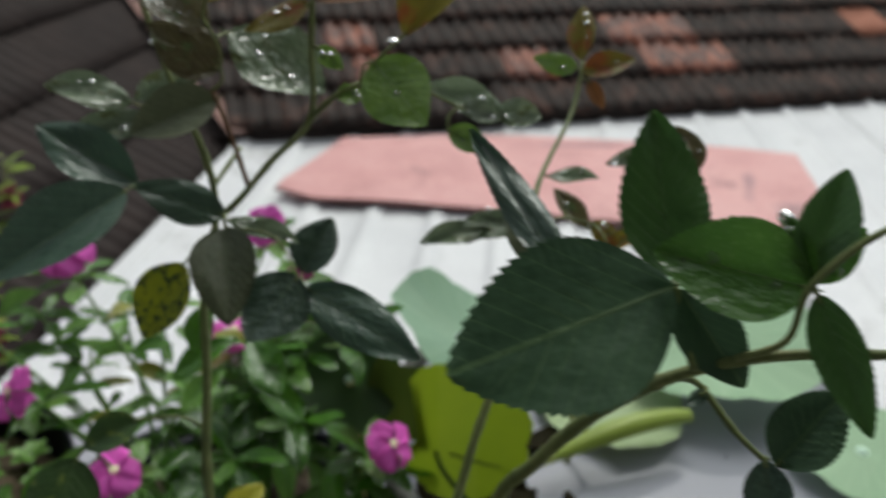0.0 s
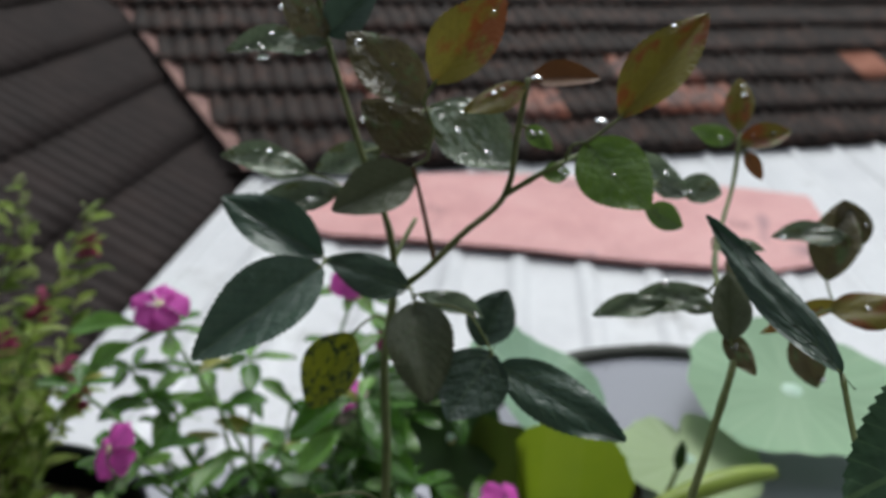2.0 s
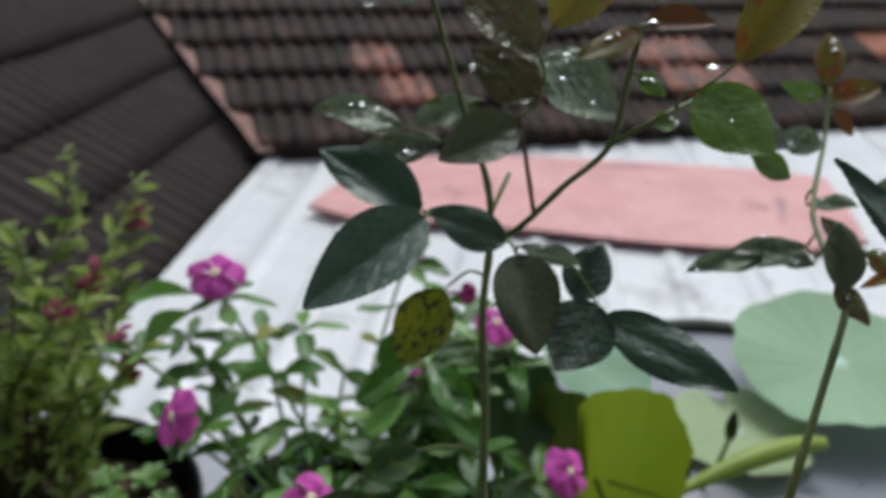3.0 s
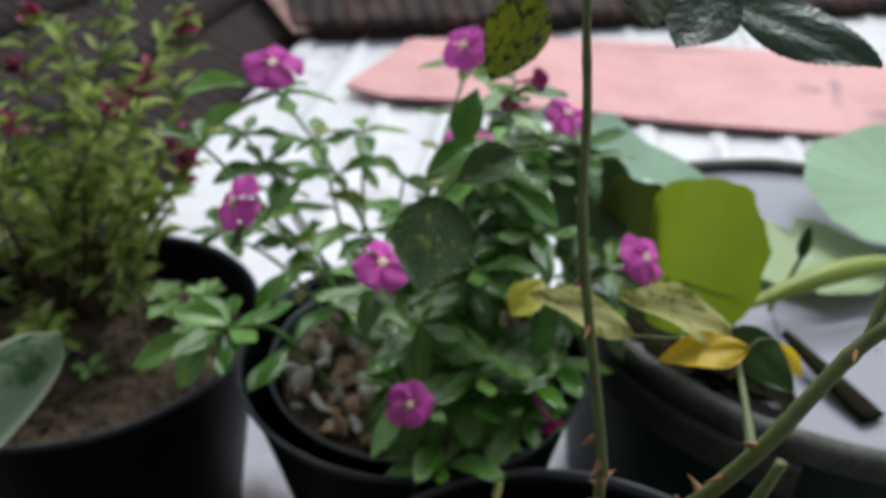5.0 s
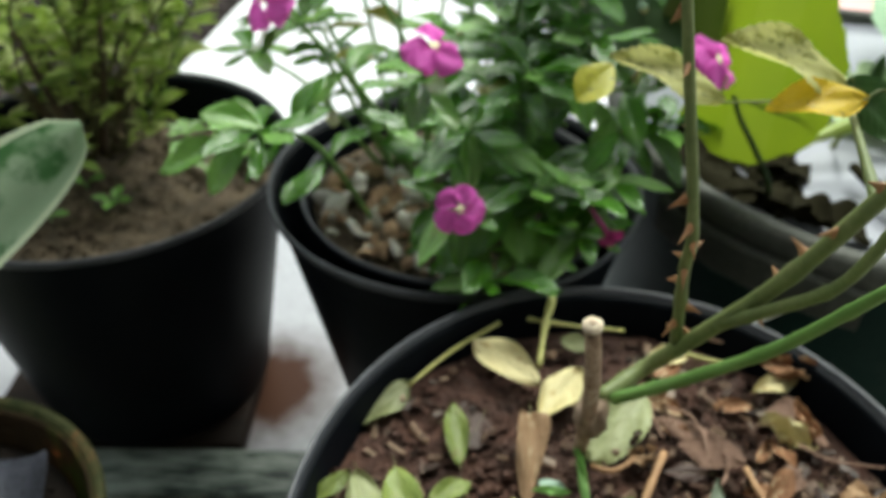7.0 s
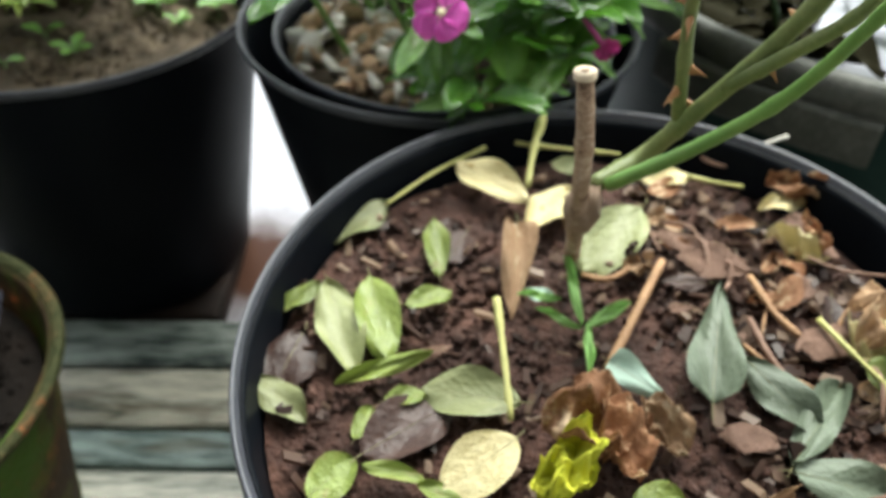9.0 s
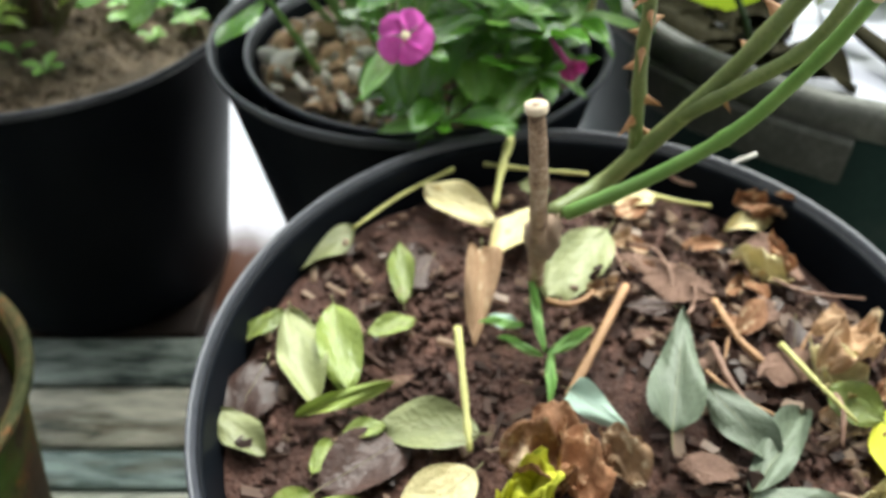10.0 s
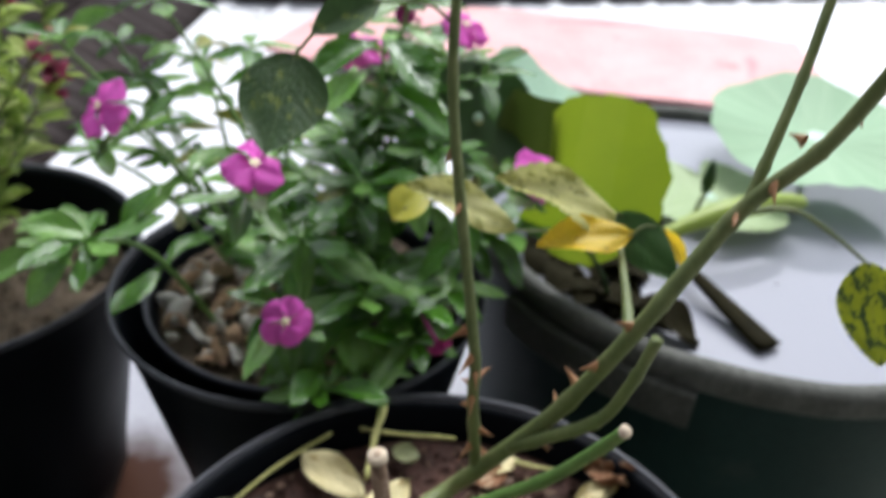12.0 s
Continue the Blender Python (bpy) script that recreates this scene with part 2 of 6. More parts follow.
M_PLANKS = [
    plank_paint("white_flaking_plank", (0.06, 0.08, 0.06), (0.30, 0.31, 0.26), (0.50, 0.50, 0.43), (0.16, 0.12, 0.07)),
    plank_paint("grey_green_plank", (0.020, 0.036, 0.032), (0.080, 0.115, 0.105), (0.21, 0.27, 0.25), (0.10, 0.085, 0.05)),
    plank_paint("cream_worn_plank", (0.045, 0.05, 0.038), (0.23, 0.22, 0.16), (0.46, 0.44, 0.35), (0.12, 0.08, 0.045)),
    plank_paint("dark_mossy_plank", (0.010, 0.018, 0.015), (0.040, 0.057, 0.049), (0.22, 0.25, 0.22), (0.06, 0.05, 0.035)),
]
M_LEDGE = surface("wet_white_ledge", [(0.25, (0.24, 0.24, 0.27)), (0.75, (0.44, 0.44, 0.48))], 6, 120, 0.35, 0.5, relief=0.25, depth=0.001, stain=((0.19, 0.11, 0.075), 0.63, 9), seeded=False)
patch_n, patch_l = M_LEDGE.node_tree.nodes, M_LEDGE.node_tree.links
patch_b = patch_n["Principled BSDF"]
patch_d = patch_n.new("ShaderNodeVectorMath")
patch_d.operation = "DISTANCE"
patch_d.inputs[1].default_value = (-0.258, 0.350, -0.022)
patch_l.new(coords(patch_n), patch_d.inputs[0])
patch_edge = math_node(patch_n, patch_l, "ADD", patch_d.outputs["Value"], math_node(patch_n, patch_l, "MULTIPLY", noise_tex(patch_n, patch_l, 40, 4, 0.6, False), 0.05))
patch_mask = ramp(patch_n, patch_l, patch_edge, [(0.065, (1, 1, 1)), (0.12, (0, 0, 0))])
patch_l.new(mix(patch_n, patch_l, patch_mask, patch_b.inputs["Base Color"].links[0].from_socket, (0.050, 0.024, 0.016)), patch_b.inputs["Base Color"])  # dark brown, ragged-edged patch beside the tall pot
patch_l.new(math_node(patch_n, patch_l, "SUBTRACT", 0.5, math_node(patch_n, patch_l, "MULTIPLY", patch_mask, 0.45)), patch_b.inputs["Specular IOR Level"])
M_ROOF = surface("white_roof_paint", [(0.25, (0.56, 0.56, 0.58)), (0.75, (0.80, 0.80, 0.81))], 3, 60, 0.4, 0.5, relief=0.2, depth=0.002, stain=((0.40, 0.395, 0.39), 0.565, 3.0), seeded=True)


def make_pink():
    """Faded pink paint with two sooty smudges."""
    m = surface("pink_sheet_paint", [(0.3, (0.50, 0.225, 0.215)), (0.5, (0.66, 0.335, 0.325)), (0.7, (0.75, 0.44, 0.425))], 5, 60, 0.55, 0.4, relief=0.15, depth=0.002, stain=((0.38, 0.19, 0.18), 0.60, 4.5), seeded=False)
    n, l = m.node_tree.nodes, m.node_tree.links
    slot = n["Principled BSDF"].inputs["Base Color"]
    colour = slot.links[0].from_socket
    for at, turn, reach in (((1.30, 2.38, -0.265), -0.36, (0.055, 0.32, 0.3)), ((0.63, 2.13, -0.265), 0.0, (0.055, 0.10, 0.3)), ((1.36, 2.16, -0.265), 0.5, (0.16, 0.14, 0.3)), ((0.80, 2.78, -0.265), 0.0, (0.5, 0.07, 0.3))):
        mp = n.new("ShaderNodeMapping")
        mp.vector_type = "TEXTURE"
        mp.inputs["Location"].default_value, mp.inputs["Rotation"].default_value, mp.inputs["Scale"].default_value = at, (0, 0, turn), reach
        l.new(coords(n), mp.inputs["Vector"])
        far = n.new("ShaderNodeVectorMath")
        far.operation = "LENGTH"
        l.new(mp.outputs[0], far.inputs[0])
        ragged = math_node(n, l, "ADD", far.outputs["Value"], math_node(n, l, "MULTIPLY", noise_tex(n, l, 9.0, 4, 0.6, False), 0.9))
        colour = mix(n, l, ramp(n, l, ragged, [(0.55, (0.62, 0.62, 0.62)), (1.45, (0, 0, 0))]), colour, (0.17, 0.10, 0.12))
    l.new(colour, slot)
    return m


M_PINK = make_pink()
M_TIMBER = surface("wet_dark_timber", [(0.3, (0.008, 0.006, 0.005)), (0.55, (0.022, 0.014, 0.011)), (0.75, (0.08, 0.045, 0.03))], 24, 220, 0.7, 0.15, relief=0.5, depth=0.001, stretch=(0.16, 1, 1), seeded=False)
M_PINK_EDGE = surface("pink_sheet_edge", [(0.3, (0.16, 0.06, 0.06)), (0.7, (0.3, 0.13, 0.13))], 12, 100, 0.7)
M_HOUSE = surface("house_plaster", [(0.3, (0.34, 0.33, 0.30)), (0.7, (0.46, 0.44, 0.40))], 1.5, 40, 0.85, seeded=False)
M_GROUND = surface("far_ground", [(0.3, (0.06, 0.065, 0.05)), (0.7, (0.12, 0.11, 0.09))], 0.4, 6, 0.9, seeded=False)
M_STONE = surface("pale_pebble", [(0.3, (0.45, 0.42, 0.37)), (0.7, (0.7, 0.68, 0.62))], 30, 200, 0.6)
M_CHIP = surface("bark_chip", [(0.25, (0.09, 0.045, 0.03)), (0.5, (0.21, 0.12, 0.085)), (0.75, (0.46, 0.31, 0.235))], 25, 180, 0.7, relief=0.6, depth=0.002)
M_CHIP_PALE = surface("dry_bark_chip", [(0.3, (0.26, 0.14, 0.07)), (0.5, (0.5, 0.33, 0.20)), (0.7, (0.72, 0.58, 0.44))], 25, 180, 0.75, relief=0.6, depth=0.002)
M_STICK = surface("dry_stick", [(0.25, (0.24, 0.12, 0.06)), (0.75, (0.45, 0.27, 0.14))], 60, 400, 0.65, relief=0.5, depth=0.001)
M_STALK = surface("yellow_stalk", [(0.25, (0.36, 0.36, 0.10)), (0.75, (0.55, 0.52, 0.22))], 60, 400, 0.5, relief=0.4, depth=0.0008)
M_BLADE = leafy("grass_blade", (0.28, 0.50, 0.14), (0.18, 0.36, 0.09), (0.2, 0.38, 0.2), rough=0.35, glow=0.3)
# pale base around the dark green spots paints the sky's sheen on the blade
M_HOSTA = leafy("broad_leaf", (0.36, 0.46, 0.33), (0.20, 0.33, 0.17), (0.36, 0.48, 0.32), ribs=3, rough=0.3, spec=1.0, crinkle=0.3, quilt=0.1, spots=((0.045, 0.15, 0.04), 0.50, 22.0))
M_HOSTA_EDGE = leafy("broad_leaf_margin", (0.55, 0.62, 0.46), (0.42, 0.5, 0.34), (0.3, 0.4, 0.22), rough=0.3)
LITTER = {
    "cream": leafy("litter_cream", (0.66, 0.60, 0.34), (0.48, 0.40, 0.19), (0.62, 0.55, 0.3), vein_amount=0.10, quilt=0.12, crinkle=0.5, rough=0.5, glow=0.1, spots=((0.4, 0.28, 0.1), 0.57, 3.0)),
    "sage": leafy("litter_sage", (0.26, 0.275, 0.13), (0.17, 0.19, 0.08), (0.42, 0.43, 0.25), vein_amount=0.10, quilt=0.12, crinkle=0.3, rough=0.45, glow=0.1, spots=((0.13, 0.10, 0.05), 0.72, 4.0)),
    "lime": leafy("litter_lime", (0.225, 0.28, 0.06), (0.13, 0.175, 0.035), (0.34, 0.4, 0.14), vein_amount=0.10, quilt=0.12, crinkle=0.5, rough=0.4, glow=0.15, spots=((0.2, 0.2, 0.06), 0.57, 3.0)),
    "grey": leafy("litter_grey", (0.140, 0.172, 0.120), (0.090, 0.112, 0.076), (0.18, 0.2, 0.15), vein_amount=0.10, quilt=0.12, crinkle=0.3, rough=0.45, spec=0.35, glow=0.08),
    "brown": leafy("litter_brown", (0.40, 0.215, 0.115), (0.15, 0.062, 0.032), (0.36, 0.22, 0.14), vein_amount=0.10, quilt=0.05, crinkle=0.6, rough=0.7, spec=0.2, glow=0.15, spots=((0.62, 0.46, 0.30), 0.55, 3)),
    "tan": leafy("litter_tan", (0.44, 0.30, 0.185), (0.25, 0.145, 0.08), (0.42, 0.29, 0.17), vein_amount=0.10, quilt=0.05, crinkle=0.6, rough=0.7, spec=0.2, glow=0.15, spots=((0.68, 0.57, 0.40), 0.56, 3)),
    "rotten": leafy("litter_rotten", (0.066, 0.036, 0.028), (0.030, 0.017, 0.014), (0.08, 0.05, 0.04), vein_amount=0.10, quilt=0.05, crinkle=0.3, rough=0.4, spec=0.3, glow=0.03),
    "mint": leafy("litter_mint", (0.50, 0.68, 0.55), (0.40, 0.57, 0.45), (0.56, 0.7, 0.58), vein_amount=0.10, quilt=0.05, rough=0.4, glow=0.1),
    "bright": leafy("litter_bright_yellow", (0.66, 0.62, 0.06), (0.40, 0.46, 0.05), (0.62, 0.6, 0.1), vein_amount=0.10, quilt=0.05, rough=0.7, spec=0.2, glow=0.15, spots=((0.25, 0.32, 0.03), 0.62, 5)),
}
M_DEAD = surface("rotted_stalk", [(0.3, (0.008, 0.007, 0.004)), (0.7, (0.026, 0.023, 0.010))], 40, 300, 0.85, 0.06, relief=0.6, depth=0.001)
M_SHARD = surface("blue_grey_plastic_scrap", [(0.3, (0.012, 0.012, 0.017)), (0.55, (0.035, 0.037, 0.050)), (0.7, (0.085, 0.088, 0.115))], 20, 200, 0.3, 0.4, relief=0.3, depth=0.001)
M_VEIN = surface("leaf_vein", [(0.3, (0.07, 0.125, 0.05)), (0.7, (0.11, 0.17, 0.07))], 40, 300, 0.45)
M_VEIN_PALE = surface("leaf_vein_pale", [(0.3, (0.22, 0.21, 0.10)), (0.7, (0.32, 0.30, 0.15))], 40, 300, 0.5)
LOTUS_MINT = leafy("lotus_pad_mint", (0.36, 0.54, 0.34), (0.26, 0.44, 0.26), (0.52, 0.68, 0.46), radial=19, ribs=0.01, rough=0.6, spec=0.3, glow=0.15, quilt=0.0, vein_amount=0.2)
LOTUS_PALE = leafy("lotus_pad_pale", (0.48, 0.60, 0.33), (0.38, 0.52, 0.25), (0.6, 0.70, 0.45), radial=17, ribs=0.01, rough=0.55, spec=0.3, glow=0.15, quilt=0.0, vein_amount=0.2)
LOTUS_GREY = leafy("lotus_leaf_glaucous", (0.30, 0.46, 0.34), (0.14, 0.27, 0.13), (0.42, 0.56, 0.38), radial=18, ribs=0.01, rough=0.45, spec=0.4, glow=0.2, quilt=0.0, vein_amount=0.2)
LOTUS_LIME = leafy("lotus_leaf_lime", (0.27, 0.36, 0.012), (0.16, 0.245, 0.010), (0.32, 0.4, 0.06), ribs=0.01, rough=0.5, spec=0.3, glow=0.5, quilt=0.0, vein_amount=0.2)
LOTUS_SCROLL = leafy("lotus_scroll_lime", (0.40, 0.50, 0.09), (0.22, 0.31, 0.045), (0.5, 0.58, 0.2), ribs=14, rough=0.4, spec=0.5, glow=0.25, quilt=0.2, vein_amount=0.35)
# darker copy of the lime leaf: paints shade on the creased side; also the rib
LOTUS_SHADE_AND_RIB = leafy("lotus_shaded_side_and_rib", (0.08, 0.115, 0.014), (0.035, 0.06, 0.012), (0.1, 0.14, 0.03), ribs=0.01, rough=0.5, spec=0.3, glow=0.25, quilt=0.0, vein_amount=0.2)
LOTUS_DARK = leafy("lotus_leaf_dark", (0.05, 0.10, 0.03), (0.03, 0.07, 0.02), (0.08, 0.13, 0.05), ribs=0.01, rough=0.5, spec=0.3, glow=0.3, quilt=0.0, vein_amount=0.2)


def make_water():
    m, n, l, b = shader("still_grey_water", 0.04, 0.6)
    # pale grey base colour carries the brightness of reflected sky
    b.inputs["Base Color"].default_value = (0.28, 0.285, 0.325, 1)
    bump(n, l, b, noise_tex(n, l, 12, 2, 0.5, False), 0.05, 0.002)
    return m


def make_drop():
    m, n, l, b = shader("water_drop", 0.02, 0.5)
    b.inputs["Transmission Weight"].default_value = 1.0
    b.inputs["IOR"].default_value = 1.33
    return m


M_WATER, M_DROP = make_water(), make_drop()


def make_tile():
    """Weathered dark roof tile; about one in a hundred is a newer, redder one."""
    m, n, l, b = shader("weathered_roof_tile", 0.75, 0.2)
    big, fine = noise_tex(n, l, 9, 5), noise_tex(n, l, 120, 4)
    old = ramp(n, l, big, [(0.3, (0.014, 0.012, 0.011)), (0.52, (0.029, 0.023, 0.020)), (0.75, (0.11, 0.056, 0.043))])
    red = ramp(n, l, big, [(0.3, (0.28, 0.10, 0.06)), (0.7, (0.48, 0.21, 0.14))])
    oi = n.new("ShaderNodeObjectInfo")
    newer = math_node(n, l, "GREATER_THAN", oi.outputs["Random"], 0.992)
    rosy = math_node(n, l, "MULTIPLY", math_node(n, l, "GREATER_THAN", fine, 0.6), 0.35)
    l.new(mix(n, l, math_node(n, l, "MAXIMUM", newer, rosy), old, red), b.inputs["Base Color"])
    bump(n, l, b, fine, 0.4, 0.004)
    return m


M_TILE = make_tile()
M_TILE_LEFT = surface("brown_ribbed_tile", [(0.25, (0.020, 0.0155, 0.0145)), (0.5, (0.037, 0.029, 0.027)), (0.8, (0.07, 0.052, 0.047))], 6, 90, 0.8, 0.12, relief=0.4, depth=0.004)
M_TILE_RED = surface("new_red_tile", [(0.42, (0.045, 0.030, 0.026)), (0.50, (0.18, 0.065, 0.045)), (0.57, (0.36, 0.125, 0.075)), (0.68, (0.50, 0.20, 0.13))], 14, 90, 0.6, 0.35, relief=0.4, depth=0.004)
M_MORTAR = surface("pale_mortar", [(0.38, (0.07, 0.045, 0.04)), (0.5, (0.25, 0.14, 0.12)), (0.65, (0.42, 0.26, 0.22))], 8, 80, 0.85, relief=0.7, depth=0.006, seeded=False)


# ---- building helpers ----
def link_mesh(name, bm, material, smooth=True):
    me = bpy.data.meshes.new(name)
    bm.to_mesh(me)
    bm.free()
    for k in (material if isinstance(material, (list, tuple)) else [material]):
        me.materials.append(k)
    if smooth:
        me.polygons.foreach_set("use_smooth", [True] * len(me.polygons))
    return me


def part(name, bm, material, parent, label="", smooth=True):
    ob = new(name, bm if isinstance(bm, bpy.types.Mesh) else link_mesh(name, bm, material, smooth))
    ob.parent = parent
    if label:
        ob["label"] = label
    return ob


def thing(name, label, category, at=(0, 0, 0), group="", kind=""):
    ob = new(name)
    ob.empty_display_size = 0.02
    ob.location = at
    return tagged(ob, label, category, group, kind)


def grid_bm(rows, close=False, cap=False):
    """A sheet through equal rows of points; close joins each row's ends."""
    bm = bmesh.new()
    vs = [[bm.verts.new(p) for p in r] for r in rows]
    n = len(rows[0])
    for a, b in zip(vs, vs[1:]):
        for i in range(n if close else n - 1):
            bm.faces.new((a[i], a[(i + 1) % n], b[(i + 1) % n], b[i]))
    if cap:
        bm.faces.new(vs[0][::-1])
        bm.faces.new(vs[-1])
    return bm


def spline(points, steps=6):
    """A smooth way through the points."""
    p = [Vector(q) for q in points]
    if len(p) == 2:
        return [p[0].lerp(p[1], i / steps) for i in range(steps + 1)]
    p = [p[0] * 2 - p[1]] + p + [p[-1] * 2 - p[-2]]
    out = []
    for a, b, c, d in zip(p, p[1:], p[2:], p[3:]):
        for i in range(steps):
            t = i / steps
            out.append(0.5 * ((2 * b) + (c - a) * t + (2 * a - 5 * b + 4 * c - d) * t * t + (3 * b - a - 3 * c + d) * t ** 3))
    return out + [p[-2]]


def tube_rows(way, r0, r1, sides=8, rough=0.0, nodes=0):
    rows, n = [], len(way)
    side = Vector((0.31, 0.87, 0.17))
    for i, c in enumerate(way):
        d = (way[min(i + 1, n - 1)] - way[max(i - 1, 0)]).normalized()
        u = d.cross(side)
        u = u.normalized() if u.length > 0.1 else d.orthogonal().normalized()
        v = d.cross(u)
        t = i / (n - 1)
        r = (r0 + (r1 - r0) * t) * (1 + rough * noise.noise(c * 150))
        if nodes and i % nodes == nodes // 2:
            r *= 1.16
        rows.append([c + r * (math.cos(a) * u + math.sin(a) * v) for a in [2 * math.pi * k / sides for k in range(sides)]])
    return rows


def tube(points, r0, r1, sides=8, steps=6, rough=0.0, nodes=0):
    return grid_bm(tube_rows(spline(points, steps), r0, r1, sides, rough, nodes), close=True, cap=True)


def lathe(profile, sides=64, wobble=lambda a, z: 1.0, lift=lambda a: 0.0):
    rows = [[(r * wobble(a, z) * math.cos(a), r * wobble(a, z) * math.sin(a), z + lift(a)) for a in [2 * math.pi * k / sides for k in range(sides)]] for r, z in profile]
    return grid_bm(rows, close=True)


def box_bm(x0, y0, z0, x1, y1, z1, bevel=0.003):
    bm = bmesh.new()
    bmesh.ops.create_cube(bm, size=1)
    bmesh.ops.transform(bm, verts=bm.verts, matrix=Matrix.Translation(((x0 + x1) / 2, (y0 + y1) / 2, (z0 + z1) / 2)) @ Matrix.Diagonal((x1 - x0, y1 - y0, z1 - z0, 1)))
    if bevel:
        bmesh.ops.bevel(bm, geom=bm.edges[:], offset=bevel, segments=2, affect="EDGES", profile=0.5)
    return bm


def leaf_bm(n=26, m=4, shape=0.42, teeth=0, fold=0.18, droop=0.18, curl=0.1, tip=1.0, quilt=0.004, ribs=9, wave=0.0, seed=0, blunt=0.8):
    """A leaf blade one long (y) and one wide (x): ovate, toothed, folded along the midrib, quilted between the veins."""
    rows = []
    for i in range(n + 1):
        t = i / n
        w = 0.5 * (math.sin(math.pi * t ** (math.log(0.5) / math.log(shape))) ** blunt if 0 < t < 1 else 0.0)
        w *= 1 - (1 - tip) * max(0.0, t - 0.6) * 2
        row = []
        for j in range(-m, m + 1):
            s = j / m
            x = w * s
            y = t
            if teeth and abs(j) == m and 0.04 < t < 0.985:
                saw = (t * teeth) % 1.0
                x *= 0.965 + 0.065 * saw
                y += 0.018 * saw
            z = fold * abs(x) - droop * t * t + curl * (s * s) * w * math.sin(3 * t + seed)
            z += quilt * math.sin(2 * math.pi * ribs * (t - 0.75 * abs(x))) * (1 - abs(s) * 0.3) * (1 if w > 0.1 else 0.3)
            z += wave * math.sin(7 * t + 3 * s + seed) * abs(s)
            row.append((x, y, z))
        rows.append(row)
    bm = grid_bm(rows)
    bmesh.ops.remove_doubles(bm, verts=bm.verts, dist=1e-5)
    return bm


def aim(base, tip, width, normal, thick=None):
    """The pose of a unit leaf laid from base to tip."""
    b, t = Vector(base), Vector(tip)
    y = t - b
    size = y.length
    y.normalize()
    z = Vector(normal)
    z = (z - y * z.dot(y)).normalized()
    x = y.cross(z)
    k = thick if thick else size
    return Matrix.Translation(b) @ Matrix(((x.x, y.x, z.x, 0), (x.y, y.y, z.y, 0), (x.z, y.z, z.z, 0), (0, 0, 0, 1))) @ Matrix.Diagonal((width, size, k, 1))


def set_pose(ob, m):
    ob.matrix_basis = m
    return ob


# ---- the large structure ----
ground = tagged(part("ground", box_bm(-400, -400, -3.4, 400, 400, -3.2, 0), M_GROUND, None), "dark damp ground far below the roofs", "ground", kind="structure")
floor = tagged(part("floor", box_bm(-3, -1.6, -0.95, 3, -0.12, -0.85, 0), M_HOUSE, None), "plain plastered terrace floor", "floor", kind="structure")
wall_back = tagged(part("wall_back", box_bm(-3, -1.75, -3.2, 3, -1.6, 1.75, 0), M_HOUSE, None), "plain plastered house wall", "wall", kind="structure")
# ceiling out of view, added and sized to hold sky light off the pots
eave = tagged(part("ceiling", box_bm(-3, -1.75, 1.75, 3, -0.22, 1.85, 0), M_HOUSE, None), "unseen terrace ceiling added to shade the near pots", "ceiling", kind="structure")
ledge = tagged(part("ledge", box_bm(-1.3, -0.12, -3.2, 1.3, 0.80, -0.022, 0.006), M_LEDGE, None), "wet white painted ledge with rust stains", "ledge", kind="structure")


def plank_shelf():
    shelf = thing("plank_shelf", "weathered wooden planks with flaking green and white paint", "shelf")
    y = -0.12
    for k, (w, tone) in enumerate(((0.08, 0), (0.08, 1), (0.069, 2), (0.035, 3), (0.059, 4), (0.054, 5))):
        rows = []
        for i in range(41):
            x = -0.85 + 1.7 * i / 40
            a = 0.0015 * noise.noise((x * 6, k * 3.1, 0))
            b = 0.0015 * noise.noise((x * 6, k * 3.1, 5))
            rows.append([(x, y + a, -0.02), (x, y + a, -0.002), (x, y + 0.003 + a, 0), (x, y + w - 0.007 + b, 0.001 * noise.noise((x * 9, k, 2))), (x, y + w - 0.004 + b, -0.002), (x, y + w - 0.004 + b, -0.02)])
        part("plank", grid_bm(rows, close=True, cap=True), M_PLANKS[(1, 2, 0, 1, 2, 3)[k]], shelf, smooth=False)
        y += w
    return shelf


plank_shelf()
tagged(part("timber_beam", box_bm(-0.50, 0.258, -0.05, -0.262, 0.395, -0.001, 0.004), M_TIMBER, None), "wet dark brown timber beam behind the planks", "beam")
tagged(part("wall_under_metal_roof", box_bm(-0.7, 1.0, -3.2, 3.3, 3.1, -0.46, 0), M_HOUSE, None), "plain plastered wall of the low neighbouring shed", "wall", kind="structure")
tagged(part("wall_under_side_roof", box_bm(-4.4, -0.7, -3.2, -1.3, 5.2, -0.42, 0), M_HOUSE, None), "plain plastered wall of the house beside", "wall", kind="structure")
tagged(part("wall_under_back_roof", box_bm(-1.2, 3.7, -3.2, 3.4, 5.2, -0.30, 0), M_HOUSE, None), "plain plastered wall of the house behind", "wall", kind="structure")


# the neighbours' roofs: white ribbed metal running away from the ledge, tiles beyond and beside it
HEAD = radians(-8.2)
ROOF = pose(-0.80, 1.35, -0.333) @ Matrix.Rotation(HEAD, 4, "Z") @ Matrix.Rotation(radians(1.5), 4, "X")


